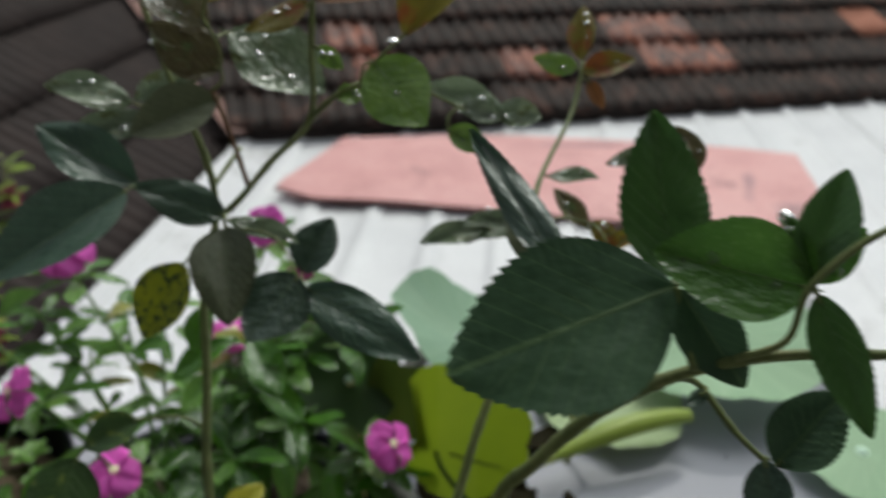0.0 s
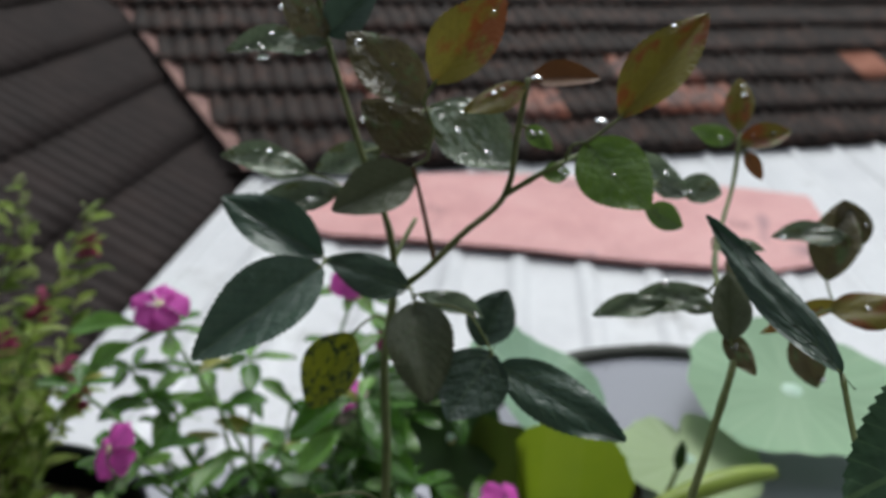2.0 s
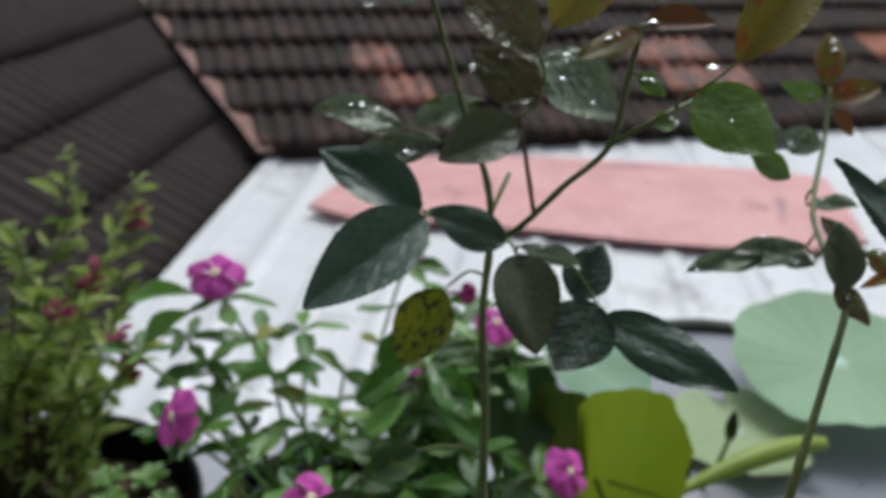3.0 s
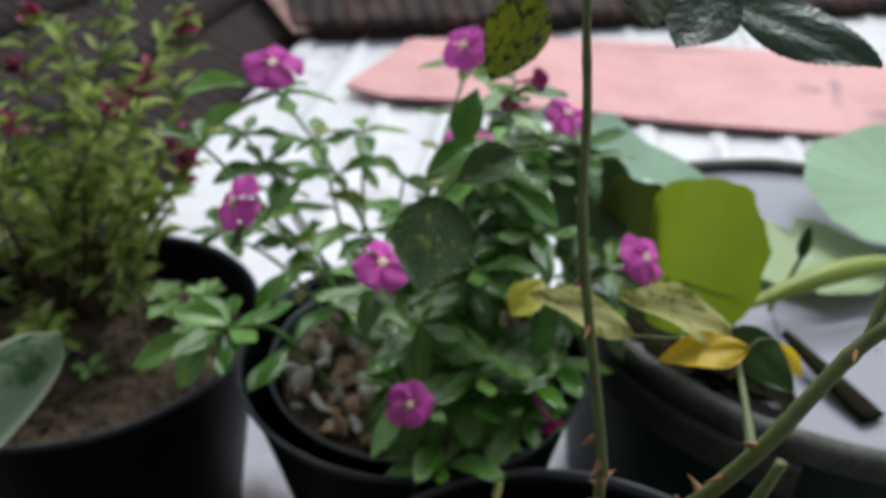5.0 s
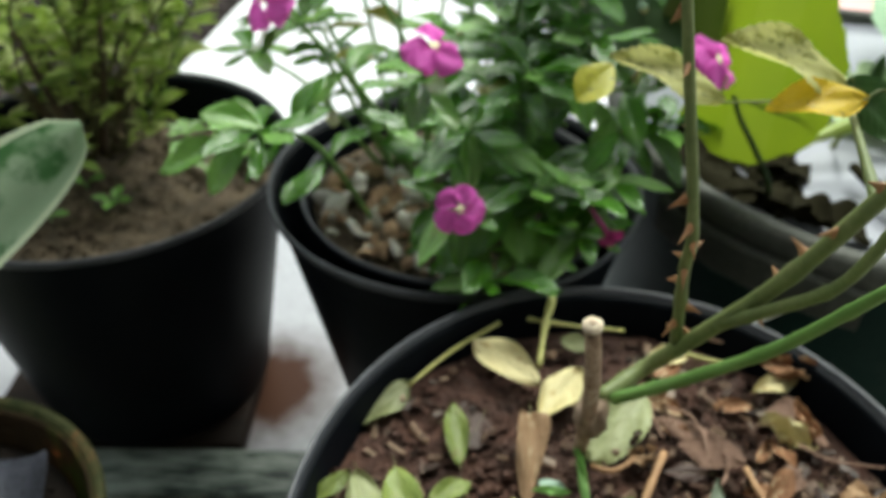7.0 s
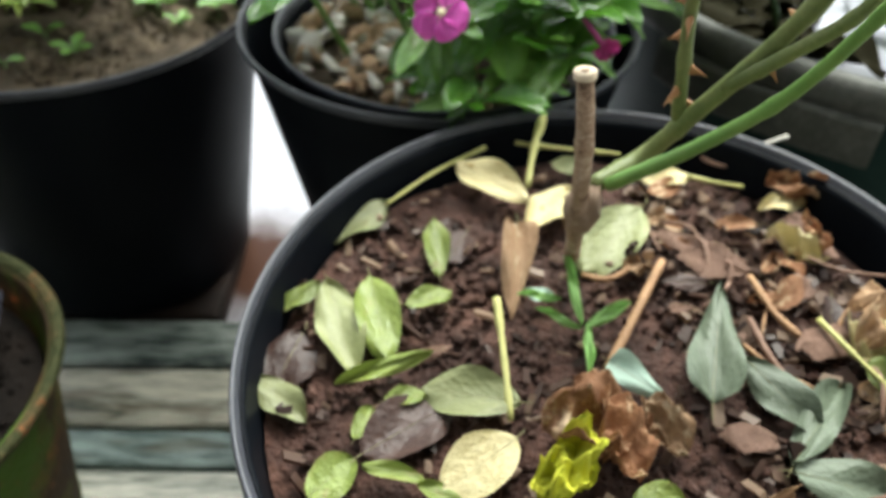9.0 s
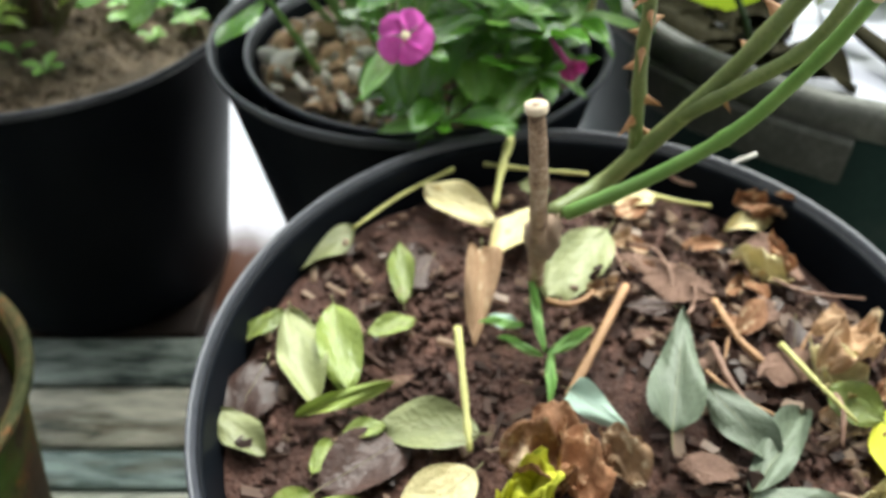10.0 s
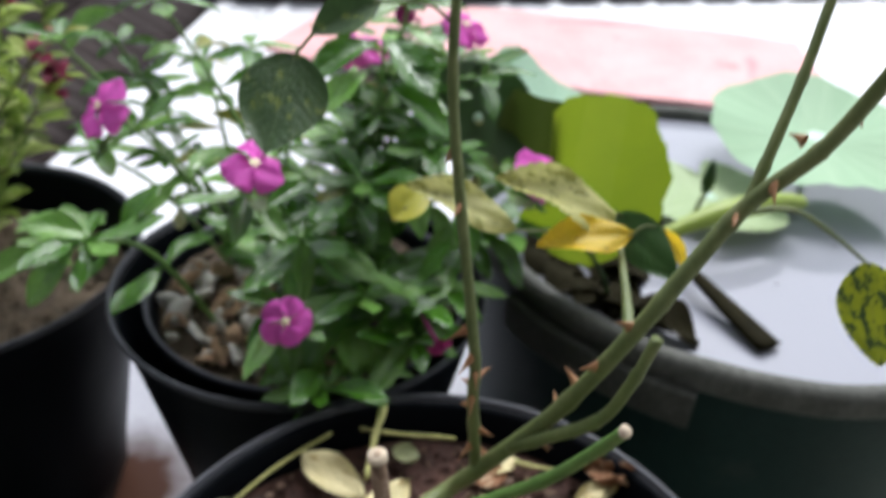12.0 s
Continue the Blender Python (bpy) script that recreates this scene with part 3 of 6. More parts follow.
def metal_roof():
    roof = thing("metal_roof", "white painted ribbed metal roof, wet and streaked", "roof")
    for k in range(5):
        x0, x1 = 0.05 + 0.85 * k, 0.05 + 0.85 * (k + 1)
        prof = []
        x = x0
        while x < x1 - 0.001:
            prof += [(x, 0.0), (x + 0.06, 0.0015), (x + 0.125, 0.0), (x + 0.134, 0.001), (x + 0.152, 0.013), (x + 0.160, 0.0145), (x + 0.178, 0.0145), (x + 0.186, 0.013), (x + 0.204, 0.001)]
            x += 0.2125
        prof.append((x1, 0.0))
        rows = []
        for y in (-1.1, -0.3, 0.5, 1.2, 1.8, 2.4, 3.0):
            rows.append([(px, y, pz + 0.003 * k + 0.002 * noise.noise((px * 4, y * 2, 1))) for px, pz in prof])
        part("metal_sheet", grid_bm(rows), M_ROOF, roof)
    rows = []
    for y in (-1.1, -0.3, 0.5, 1.0, 1.75):
        w = 0.004 * noise.noise((y * 3, 2, 7))
        rows.append([(-0.015 + w, y, 0.0), (-0.01 + w, y, 0.03), (0.03 + w, y, 0.028), (0.05 + w, y, 0.010), (0.16 + w, y, 0.006), (0.165 + w, y, 0.002)])
    part("edge_flashing", grid_bm(rows), M_ROOF, roof, "bent white edge flashing", smooth=False)
    set_pose(roof, ROOF)
    return roof


metal_roof()


def pink_sheet():
    sheet = thing("pink_sheet", "faded pink painted metal sheet lying on the white roof", "metal sheet")
    low = [(-0.36, 2.40), (-0.22, 2.31), (0.10, 2.27), (0.43, 2.19), (0.82, 2.09), (1.20, 2.04), (1.47, 2.12)]
    high = [(-0.27, 2.60), (-0.16, 2.87), (0.20, 2.90), (0.60, 2.88), (1.00, 2.83), (1.40, 2.75), (1.60, 2.67)]
    rows = []
    for j in range(13):
        t = j / 12
        rows.append([])
        for i in range(37):
            u = i / 36 * 6
            k = min(int(u), 5)
            a = Vector(low[k]).lerp(Vector(low[k + 1]), u - k)
            b = Vector(high[k]).lerp(Vector(high[k + 1]), u - k)
            p = a.lerp(b, t)
            z = -0.304 + 0.026 * (p.y - 1.35) + 0.022 + 0.006 * noise.noise((p.x * 3, p.y * 3, 4)) - 0.012 * (1 - min(t * 6, 1))
            rows[-1].append((p.x, p.y, z))
    part("sheet", grid_bm(rows), M_PINK, sheet)
    edge = [Vector(p) + Vector((0, -0.004, -0.003)) for p in rows[0]]
    part("folded_edge", grid_bm(tube_rows(edge, 0.007, 0.007, 6), close=True, cap=True), M_PINK_EDGE, sheet, "dark rusty folded edge")
    return sheet


pink_sheet()


def tile_mesh(name, material, width, length, waves, height, lip):
    rows = []
    n = 6 * waves
    for j in range(5):
        t = j / 4
        rows.append([(width * (i / n - 0.5), length * t, height * (0.5 - 0.5 * math.cos(2 * math.pi * waves * i / n)) * (1 - 0.25 * t) + lip * (1 - t)) for i in range(n + 1)])
    rows.insert(0, [(x, y, z - lip) for x, y, z in rows[0]])
    return link_mesh(name, grid_bm(rows), material)


def tile_roof(name, label, origin, heading, pitch, mesh, width, course, columns, courses, keep, redder=()):
    """Courses of tiles laid up a slope; x runs along the eave, y up the slope."""
    roof = thing(name, label, "roof")
    base = Matrix.Translation(origin) @ Matrix.Rotation(heading, 4, "Z") @ Matrix.Rotation(pitch, 4, "X")
    set_pose(roof, base)
    rng = random.Random(len(name))
    for c in range(courses):
        for k in range(columns[0], columns[1]):
            local = Vector((k * width + (0.5 * width if c % 2 else 0), c * course, 0))
            if not keep(base @ (local + Vector((0, course / 2, 0)))):
                continue
            ob = new("tile", mesh)
            ob.parent = roof
            ob.matrix_basis = pose(local.x + rng.uniform(-0.004, 0.004), local.y + rng.uniform(-0.005, 0.005), rng.uniform(-0.003, 0.003), rng.uniform(-0.8, 0.8), rng.uniform(-1, 1), rng.uniform(-0.8, 0.8))
            if (k, c) in redder:
                ob.data = TILE_RED
    deck = [(columns[0] * width, 0), (columns[1] * width, 0), (columns[1] * width, courses * course), (columns[0] * width, courses * course)]
    bm = bmesh.new()
    top = [bm.verts.new((x, y, -0.012)) for x, y in deck]
    low = [bm.verts.new((x, y, -0.05)) for x, y in deck]
    bm.faces.new(top)
    bm.faces.new(low[::-1])
    for i in range(4):
        bm.faces.new((top[i], low[i], low[(i + 1) % 4], top[(i + 1) % 4]))
    part("roof_deck", bm, M_TILE_LEFT, roof, "dark boards under the tiles", smooth=False)
    return roof


TILE = tile_mesh("tile", M_TILE, 0.235, 0.285, 3, 0.019, 0.022)
TILE_RED = tile_mesh("tile", M_TILE_RED, 0.235, 0.285, 3, 0.019, 0.022)
TILE_RIBBED = tile_mesh("tile", M_TILE_LEFT, 0.40, 0.34, 5, 0.019, 0.022)
CORNER = Vector((-0.525, 2.92, -0.240))
PITCH_BACK, PITCH_SIDE = 24, 33


def over_valley(p):
    return (p.x - CORNER.x) / 0.62 + (p.y - CORNER.y)


def right_of_valley(p):
    return over_valley(p) > -0.25


def left_of_valley(p):
    return over_valley(p) < 0.25


REDS = {(8, 1), (9, 1), (8, 2), (9, 2), (5, 1), (2, 1), (2, 2)}
tile_roof("back_tile_roof", "dark weathered tile roof with a few redder tiles", CORNER, radians(10.2), radians(PITCH_BACK), TILE, 0.23, 0.245, (-6, 18), 9, right_of_valley, REDS)
tile_roof("side_tile_roof", "brown ribbed tile roof sloping down to the white roof", (-1.15, -0.85, -0.33), radians(90) + HEAD, radians(PITCH_SIDE), TILE_RIBBED, 0.39, 0.30, (-1, 16), 12, left_of_valley)


def valley_mortar():
    way = [CORNER + Vector((-0.72, 1.02, 0.47)) * (k / 10 * 2.2) + Vector((0, 0, 0.012)) for k in range(0, 9)]
    rows = []
    for c in way:
        rows.append([c + Vector((0.7, 0.7, 0)) * s + Vector((0, 0, 0.03 * abs(s) * 4 + 0.02 * noise.noise(c * 7 + Vector((s * 30, 0, 0))))) for s in (-0.11, -0.06, 0, 0.06, 0.11)])
    return tagged(part("valley_mortar", grid_bm(rows), M_MORTAR, None), "pale crumbling mortar in the roof valley", "mortar", kind="structure")


valley_mortar()


# ---- pots ----
def pot(name, label, centre, radius, rim_z, base_r, material, rim_material, lip=0.0036, wobble=lambda a, z: 1.0, lift=lambda a: 0.0, groove=True, inner=0.012):
    p = thing(name, label, "plant pot", (centre[0], centre[1], 0))
    h = rim_z
    body = [(0.0, 0.003), (base_r * 0.9, 0.003), (base_r, 0.0), (base_r + 0.002, 0.006)]
    for k in range(1, 13):
        t = k / 12.6
        r = base_r + (radius - lip - base_r) * t
        if groove and k in (8, 9):
            r += 0.0008 * (1 if k == 8 else 0.4)
        body.append((r, h * t))
    inside = base_r + (radius - lip - base_r) * (1 - 0.09 / h) - inner * 0.4
    body += [(radius - lip, h - 0.0055), (radius - lip - 0.001, h - 0.0035), (radius - lip - 0.0025, h - 0.008), (inside, h - 0.09)]
    part("body", lathe(body, 72, wobble), material, p)
    w = lip * 0.85
    wall = [(radius - lip, h - 0.008), (radius - 0.0008, h - 0.006), (radius, h - 0.004), (radius - 0.0004, h - 0.0012), (radius - 0.3 * w, h), (radius - 0.75 * w, h - 0.0005), (radius - w, h - 0.002), (radius - lip - 0.0004, h - 0.004)]
    part("rim", lathe(wall, 96, wobble, lift), rim_material, p, "rolled rim, greyer than the wall")
    return p


def soil(name, label, centre, radius, z, material, bumps, grains, seed, category="soil", wobble=lambda a, z: 1.0):
    rng = random.Random(seed)
    rows = []
    for j in range(41):
        r = radius * j / 40
        rows.append([])
        for k in range(120):
            a = 2 * math.pi * k / 120
            p = Vector((r * math.cos(a), r * math.sin(a), 0)) * wobble(a, z)
            q = p * 22 + Vector((seed, 0, 0))
            z_ = bumps * (noise.noise(q) + 0.6 * noise.noise(q * 2.7) + 0.4 * noise.noise(q * 6.1))
            rows[-1].append((p.x, p.y, z + z_ + 0.01 * (1 - (r / radius) ** 2) * (bumps > 0.002)))
    bm = grid_bm(rows, close=True)
    for _ in range(grains):
        r, a = radius * 0.92 * math.sqrt(rng.random()), rng.uniform(0, 2 * math.pi)
        s = rng.uniform(0.0010, 0.0034) * (1.6 if rng.random() < 0.08 else 1)
        m = Matrix.Translation((r * math.cos(a), r * math.sin(a), z + 0.01 * (1 - (r / radius) ** 2) * (bumps > 0.002) + s * 0.3)) @ Euler((rng.random() * 6, rng.random() * 6, rng.random() * 6)).to_matrix().to_4x4() @ Matrix.Diagonal((s * rng.uniform(0.7, 1.5), s, s * rng.uniform(0.5, 0.9), 1))
        v = [bm.verts.new(m @ Vector(q)) for q in ((1, 0, 0), (-1, 0, 0), (0, 1, 0), (0, -1, 0), (0, 0, 1), (0, 0, -1))]
        for f in ((0, 2, 4), (2, 1, 4), (1, 3, 4), (3, 0, 4), (2, 0, 5), (1, 2, 5), (3, 1, 5), (0, 3, 5)):
            bm.faces.new([v[i] for i in f])
    ob = part(name, bm, material, None)
    ob.location = (centre[0], centre[1], 0)
    return tagged(ob, label, category, kind="stuff")


def rose_wobble(a, z):
    k = max(0.0, z / 0.26)
    return 1 + k * (-0.027 * math.cos(2 * a) + 0.027 * math.sin(2 * a))


pot("rose_pot", "large black plastic pot with a scuffed grey rim", (0.003, 0.010), 0.162, 0.260, 0.128, M_POT, M_RIM, wobble=rose_wobble)
soil("rose_soil", "wet dark brown crumbly soil in the rose pot", (0.003, 0.010), 0.1515, 0.2305, M_SOIL, 0.0035, 2600, 3, wobble=rose_wobble)
pot("shrub_pot", "tall black plastic pot with a smooth wet wall", (-0.361, 0.357), 0.1505, 0.245, 0.105, M_POT, M_RIM, groove=False)
soil("shrub_soil", "pale brown damp soil in the shrub pot", (-0.361, 0.357), 0.1375, 0.200, M_SOIL_DRY, 0.004, 1500, 7)
pot("periwinkle_pot", "black plastic pot with a thin grey rim", (-0.075, 0.312), 0.141, 0.254, 0.084, M_POT, M_RIM, groove=False)
pot("inner_pot", "smaller black nursery pot sunk inside another", (-0.071, 0.315), 0.122, 0.246, 0.076, M_POT, M_RIM, groove=False)
soil("periwinkle_soil", "damp soil with chips and pebbles under the flowers", (-0.071, 0.315), 0.112, 0.232, M_SOIL_DRY, 0.004, 500, 9)
pot("clay_pot", "mossy terracotta pot with a chipped rim", (-0.395, 0.045), 0.119, 0.165, 0.085, M_TERRA, M_TERRA_RIM, groove=False, lip=0.008, inner=0.018)
soil("clay_pot_soil", "dark wet soil in the clay pot", (-0.395, 0.045), 0.10, 0.135, M_SOIL_DARK, 0.003, 400, 11)


def lily_tub():
    c = (0.314, 0.424)
    tub = thing("lily_tub", "round dark green tub with a limed grey lip, full of water", "tub", (c[0], c[1], 0))
    body = [(0.0, 0.002), (0.215, 0.002), (0.224, 0.0), (0.227, 0.02), (0.233, 0.10), (0.242, 0.19), (0.246, 0.24)]
    part("body", lathe(body, 96), M_TUB, tub)
    lip = [(0.240, 0.236), (0.248, 0.236), (0.2515, 0.240), (0.252, 0.252), (0.249, 0.259), (0.240, 0.260), (0.236, 0.256), (0.233, 0.20)]
    part("lip", lathe(lip, 128, lambda a, z: 1 + 0.004 * noise.noise((math.cos(a) * 3, math.sin(a) * 3, z * 30)), lambda a: 0.002 * noise.noise((math.cos(a) * 5, math.sin(a) * 5, 0))), M_TUB_LIP, tub, "grey limescaled lip")
    arc = []
    for k in range(25):
        a = radians(206 + 37 * k / 24)
        low = 0.207 + 0.002 * noise.noise((k * 0.5, 0, 3))
        arc.append([(r * math.cos(a), r * math.sin(a), z) for r, z in ((0.238, low + 0.001), (0.2545, low), (0.2562, low + 0.002), (0.2570, 0.236), (0.2555, 0.2385), (0.243, 0.2385))])
    part("handle_lug", grid_bm(arc, close=True, cap=True), M_TUB_LIP, tub, "grey moulded grip under the lip", smooth=False)
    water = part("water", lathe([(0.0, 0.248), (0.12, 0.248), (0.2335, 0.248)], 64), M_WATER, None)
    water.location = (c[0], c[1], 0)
    tagged(water, "still grey water, the overcast sky's paleness put into its base colour", "water", kind="structure")


lily_tub()
for k, (x, y, s, a) in enumerate(((-0.385, 0.128, 0.085, 217), (-0.43, 0.09, 0.07, 200), (-0.345, 0.055, 0.05, 170), (-0.42, 0.0, 0.06, 310))):
    bm = leaf_bm(12, 3, 0.5, 0, 0.5, 0.3, 0.6, wave=0.2, seed=k * 2)
    ob = part("plastic_scrap", bm, M_SHARD, None)
    ob.matrix_basis = pose(x, y, 0.142, 4, -6, a) @ Matrix.Diagonal((s * 0.8, s, s * 0.5, 1))
    tagged(ob, "crumpled blue-grey plastic scrap in the clay pot", "scrap", "plastic scraps")


# ---- the rose ----
rose = thing("rose_bush", "thorny rose bush with green canes and wet serrated leaves", "rose", (-0.012, 0.045, 0.245))
ROSE_SHAPES = [leaf_bm(104, 5, 0.42, 26, 0.22, 0.05, 0.10, quilt=0.0015, seed=0), leaf_bm(72, 5, 0.45, 18, 0.30, 0.12, 0.16, quilt=0.002, wave=0.02, seed=2), leaf_bm(76, 5, 0.40, 19, 0.12, -0.06, 0.12, quilt=0.002, wave=0.03, seed=4),
    leaf_bm(96, 6, 0.46, 24, 0.06, 0.03, 0.05, quilt=0.0008, wave=0.012, seed=1),
    leaf_bm(72, 6, 0.45, 17, 0.10, 0.10, 0.12, quilt=0.010, wave=0.05, seed=6)]
ROSE_MESHES = {}


def vein_bm(shape, droop, fold, pairs=8):
    """A raised midrib with pairs of side veins, lying on a unit leaf."""
    def on(x, t):
        return Vector((x, t, fold * abs(x) - droop * t * t - 0.003))
    bm = bmesh.new()
    ways = [([on(0, t / 12) for t in range(-1, 12)], 0.009, 0.003)]
    for k in range(pairs):
        t0 = 0.06 + 0.8 * k / pairs
        t1 = min(t0 + 0.22, 0.97)
        w = 0.5 * math.sin(math.pi * t1 ** (math.log(0.5) / math.log(shape))) ** 0.8
        for s in (1, -1):
            ways.append(([on(s * w * 0.86 * q / 5, t0 + (t1 - t0) * (q / 5) ** 1.15) for q in range(6)], 0.0038, 0.0014))
    for way, r0, r1 in ways:
        rows = tube_rows(way, r0, r1, 4)
        vs = [[bm.verts.new(p) for p in r] for r in rows]
        for a, b in zip(vs, vs[1:]):
            for i in range(4):
                bm.faces.new((a[i], a[(i + 1) % 4], b[(i + 1) % 4], b[i]))
    return bm


VEIN_MESH = [link_mesh("midrib", vein_bm(sh, dr, fo), M_VEIN) for sh, dr, fo in ((0.42, 0.05, 0.22), (0.45, 0.12, 0.30), (0.40, -0.06, 0.12), (0.46, 0.03, 0.06), (0.45, 0.10, 0.10))]
ROSE_INV = Matrix.Translation((0.012, -0.045, -0.245))
ROSE_TALLY = [0]
ROSE_WOOD, LEAF_BASES = [], []


def rose_leaf(kind, base, tip, width, normal, shape=None):
    k = (4 if kind == "wet" else ROSE_TALLY[0] % 3) if shape is None else shape
    ROSE_TALLY[0] += 1
    if (kind, k) not in ROSE_MESHES:
        ROSE_MESHES[kind, k] = link_mesh("leaf", ROSE_SHAPES[k].copy(), LEAF[kind])
    ob = part("leaf", ROSE_MESHES[kind, k], None, rose)
    LEAF_BASES.append((Vector(base), (Vector(tip) - Vector(base)).normalized()))
    ob.matrix_basis = ROSE_INV @ aim(base, tip, width, normal, (Vector(tip) - Vector(base)).length * 0.9)
    if kind in ("dark", "matt", "glossy", "glossy_dark", "wet", "green", "olive", "dark_mottled"):
        part("midrib", VEIN_MESH[k], None, ob)
    return ob


def cane(*points, r, material=None, sides=10):
    ROSE_WOOD.extend(spline(points, 8))
    return set_pose(part("cane", tube(points, r[0], r[1], sides, 7, 0.06, 9), material or M_CANE, rose), ROSE_INV)


THORN = link_mesh("thorn", grid_bm([[(s * 0.0016 * math.cos(a), s * 0.0032 * math.sin(a) - 0.0016 * t * t, 0.0085 * t) for a in [2 * math.pi * k / 8 for k in range(8)]] for t, s in ((0, 1), (0.25, 0.62), (0.55, 0.34), (0.85, 0.12), (1, 0.02))], close=True), M_THORN)


def thorn(at, way, size=1.0):
    ob = part("thorn", THORN, None, rose)
    q = Vector(way).normalized().to_track_quat("Z", "Y")
    ob.matrix_basis = ROSE_INV @ Matrix.LocRotScale(Vector(at), q, (size, size, size))


rose_leaf("dark", (-0.025, 0.122, 0.620), (-0.072, 0.085, 0.598), 0.031, (0.191, -0.669, 0.718))
rose_leaf("dark", (-0.026, 0.140, 0.616), (-0.070, 0.149, 0.642), 0.025, (0.162, -0.815, 0.556))
rose_leaf("dark", (0.011, 0.136, 0.603), (-0.025, 0.132, 0.618), 0.020, (0.122, -0.788, 0.604))
rose_leaf("wet", (-0.018, 0.158, 0.641), (-0.060, 0.153, 0.634), 0.015, (0.003, -0.823, 0.568))
rose_leaf("wet", (-0.035, 0.175, 0.643), (-0.075, 0.178, 0.653), 0.019, (0.251, -0.585, 0.771))
rose_leaf("wet", (0.000, 0.164, 0.658), (-0.031, 0.163, 0.649), 0.015, (-0.121, -0.851, 0.511))
rose_leaf("olive", (0.014, 0.135, 0.656), (-0.020, 0.122, 0.645), 0.023, (0.098, -0.780, 0.618))
rose_leaf("olive", (0.014, 0.124, 0.602), (0.019, 0.086, 0.578), 0.028, (0.035, -0.943, 0.332))
rose_leaf("dark", (0.046, 0.105, 0.588), (0.027, 0.086, 0.567), 0.030, (-0.329, -0.880, 0.343))
rose_leaf("wet", (0.015, 0.123, 0.606), (0.046, 0.127, 0.594), 0.011, (0.366, -0.517, 0.774))
rose_leaf("dark", (0.044, 0.136, 0.573), (0.057, 0.146, 0.597), 0.023, (-0.303, -0.858, 0.415))
rose_leaf("dark", (0.050, 0.105, 0.582), (0.098, 0.076, 0.563), 0.024, (-0.147, -0.701, 0.698))
rose_leaf("mottled", (-0.015, 0.153, 0.570), (-0.036, 0.139, 0.537), 0.028, (-0.143, -0.875, 0.462))
rose_leaf("young_dark", (0.017, 0.121, 0.688), (-0.013, 0.130, 0.715), 0.023, (0.055, -0.928, 0.370))
rose_leaf("young_dark", (0.019, 0.125, 0.670), (-0.008, 0.133, 0.686), 0.023, (0.017, -0.882, 0.470))
rose_leaf("wet", (0.019, 0.146, 0.681), (0.059, 0.144, 0.658), 0.034, (0.330, -0.699, 0.635))
rose_leaf("young", (0.020, 0.110, 0.699), (0.044, 0.112, 0.732), 0.024, (-0.277, -0.926, 0.258))
rose_leaf("young", (0.056, 0.122, 0.696), (0.032, 0.119, 0.685), 0.013, (-0.252, -0.640, 0.726))
rose_leaf("young_red", (0.057, 0.123, 0.698), (0.085, 0.122, 0.700), 0.013, (-0.078, -0.624, 0.778))
rose_leaf("young", (0.092, 0.115, 0.686), (0.122, 0.120, 0.726), 0.023, (-0.381, -0.838, 0.391))
rose_leaf("green", (0.080, 0.117, 0.675), (0.101, 0.092, 0.656), 0.028, (-0.208, -0.860, 0.466))
rose_leaf("green", (0.110, 0.126, 0.645), (0.127, 0.124, 0.637), 0.012, (0.094, -0.900, 0.425))
rose_leaf("green", (0.065, 0.122, 0.660), (0.076, 0.122, 0.662), 0.009, (-0.104, -0.813, 0.573))
rose_leaf("green", (0.058, 0.126, 0.679), (0.068, 0.121, 0.671), 0.008, (-0.103, -0.896, 0.431))
rose_leaf("wet", (0.115, 0.132, 0.653), (0.133, 0.138, 0.647), 0.009, (0.417, -0.776, 0.474))
rose_leaf("wet", (-0.023, 0.160, 0.705), (-0.062, 0.148, 0.706), 0.015, (0.116, -0.646, 0.754))
rose_leaf("young_dark", (-0.023, 0.162, 0.707), (-0.041, 0.158, 0.724), 0.017, (0.281, -0.931, 0.235))
rose_leaf("dark", (-0.023, 0.163, 0.708), (-0.002, 0.159, 0.728), 0.019, (-0.313, -0.939, 0.141))
rose_leaf("young", (0.183, 0.213, 0.655), (0.184, 0.225, 0.681), 0.015, (-0.394, -0.829, 0.398))
rose_leaf("green", (0.181, 0.212, 0.651), (0.158, 0.215, 0.655), 0.012, (-0.033, -0.882, 0.470))
rose_leaf("young", (0.183, 0.211, 0.649), (0.211, 0.212, 0.656), 0.014, (-0.122, -0.791, 0.599))
rose_leaf("young_red", (0.187, 0.209, 0.645), (0.193, 0.198, 0.634), 0.008, (-0.403, -0.748, 0.528))
rose_leaf("wet", (0.132, 0.142, 0.592), (0.098, 0.146, 0.585), 0.013, (-0.229, -0.588, 0.776))
rose_leaf("wet", (0.151, 0.134, 0.592), (0.126, 0.145, 0.599), 0.013, (-0.095, -0.678, 0.729))
rose_leaf("olive", (0.141, 0.092, 0.600), (0.141, 0.104, 0.626), 0.016, (-0.2, -0.9, 0.35))
rose_leaf("young_dark", (0.140, 0.096, 0.602), (0.150, 0.084, 0.589), 0.010, (-0.276, -0.803, 0.529))
rose_leaf("wet", (0.223, 0.162, 0.617), (0.190, 0.170, 0.616), 0.014, (-0.155, -0.536, 0.830))
rose_leaf("young_dark", (0.216, 0.159, 0.595), (0.224, 0.174, 0.632), 0.023, (-0.507, -0.755, 0.416))
rose_leaf("dark", (0.142, 0.019, 0.631), (0.117, 0.078, 0.657), 0.0135, (-0.30, -0.60, 0.72), 2)
rose_leaf("young_dark", (0.184, 0.120, 0.589), (0.193, 0.109, 0.566), 0.016, (-0.315, -0.898, 0.306))
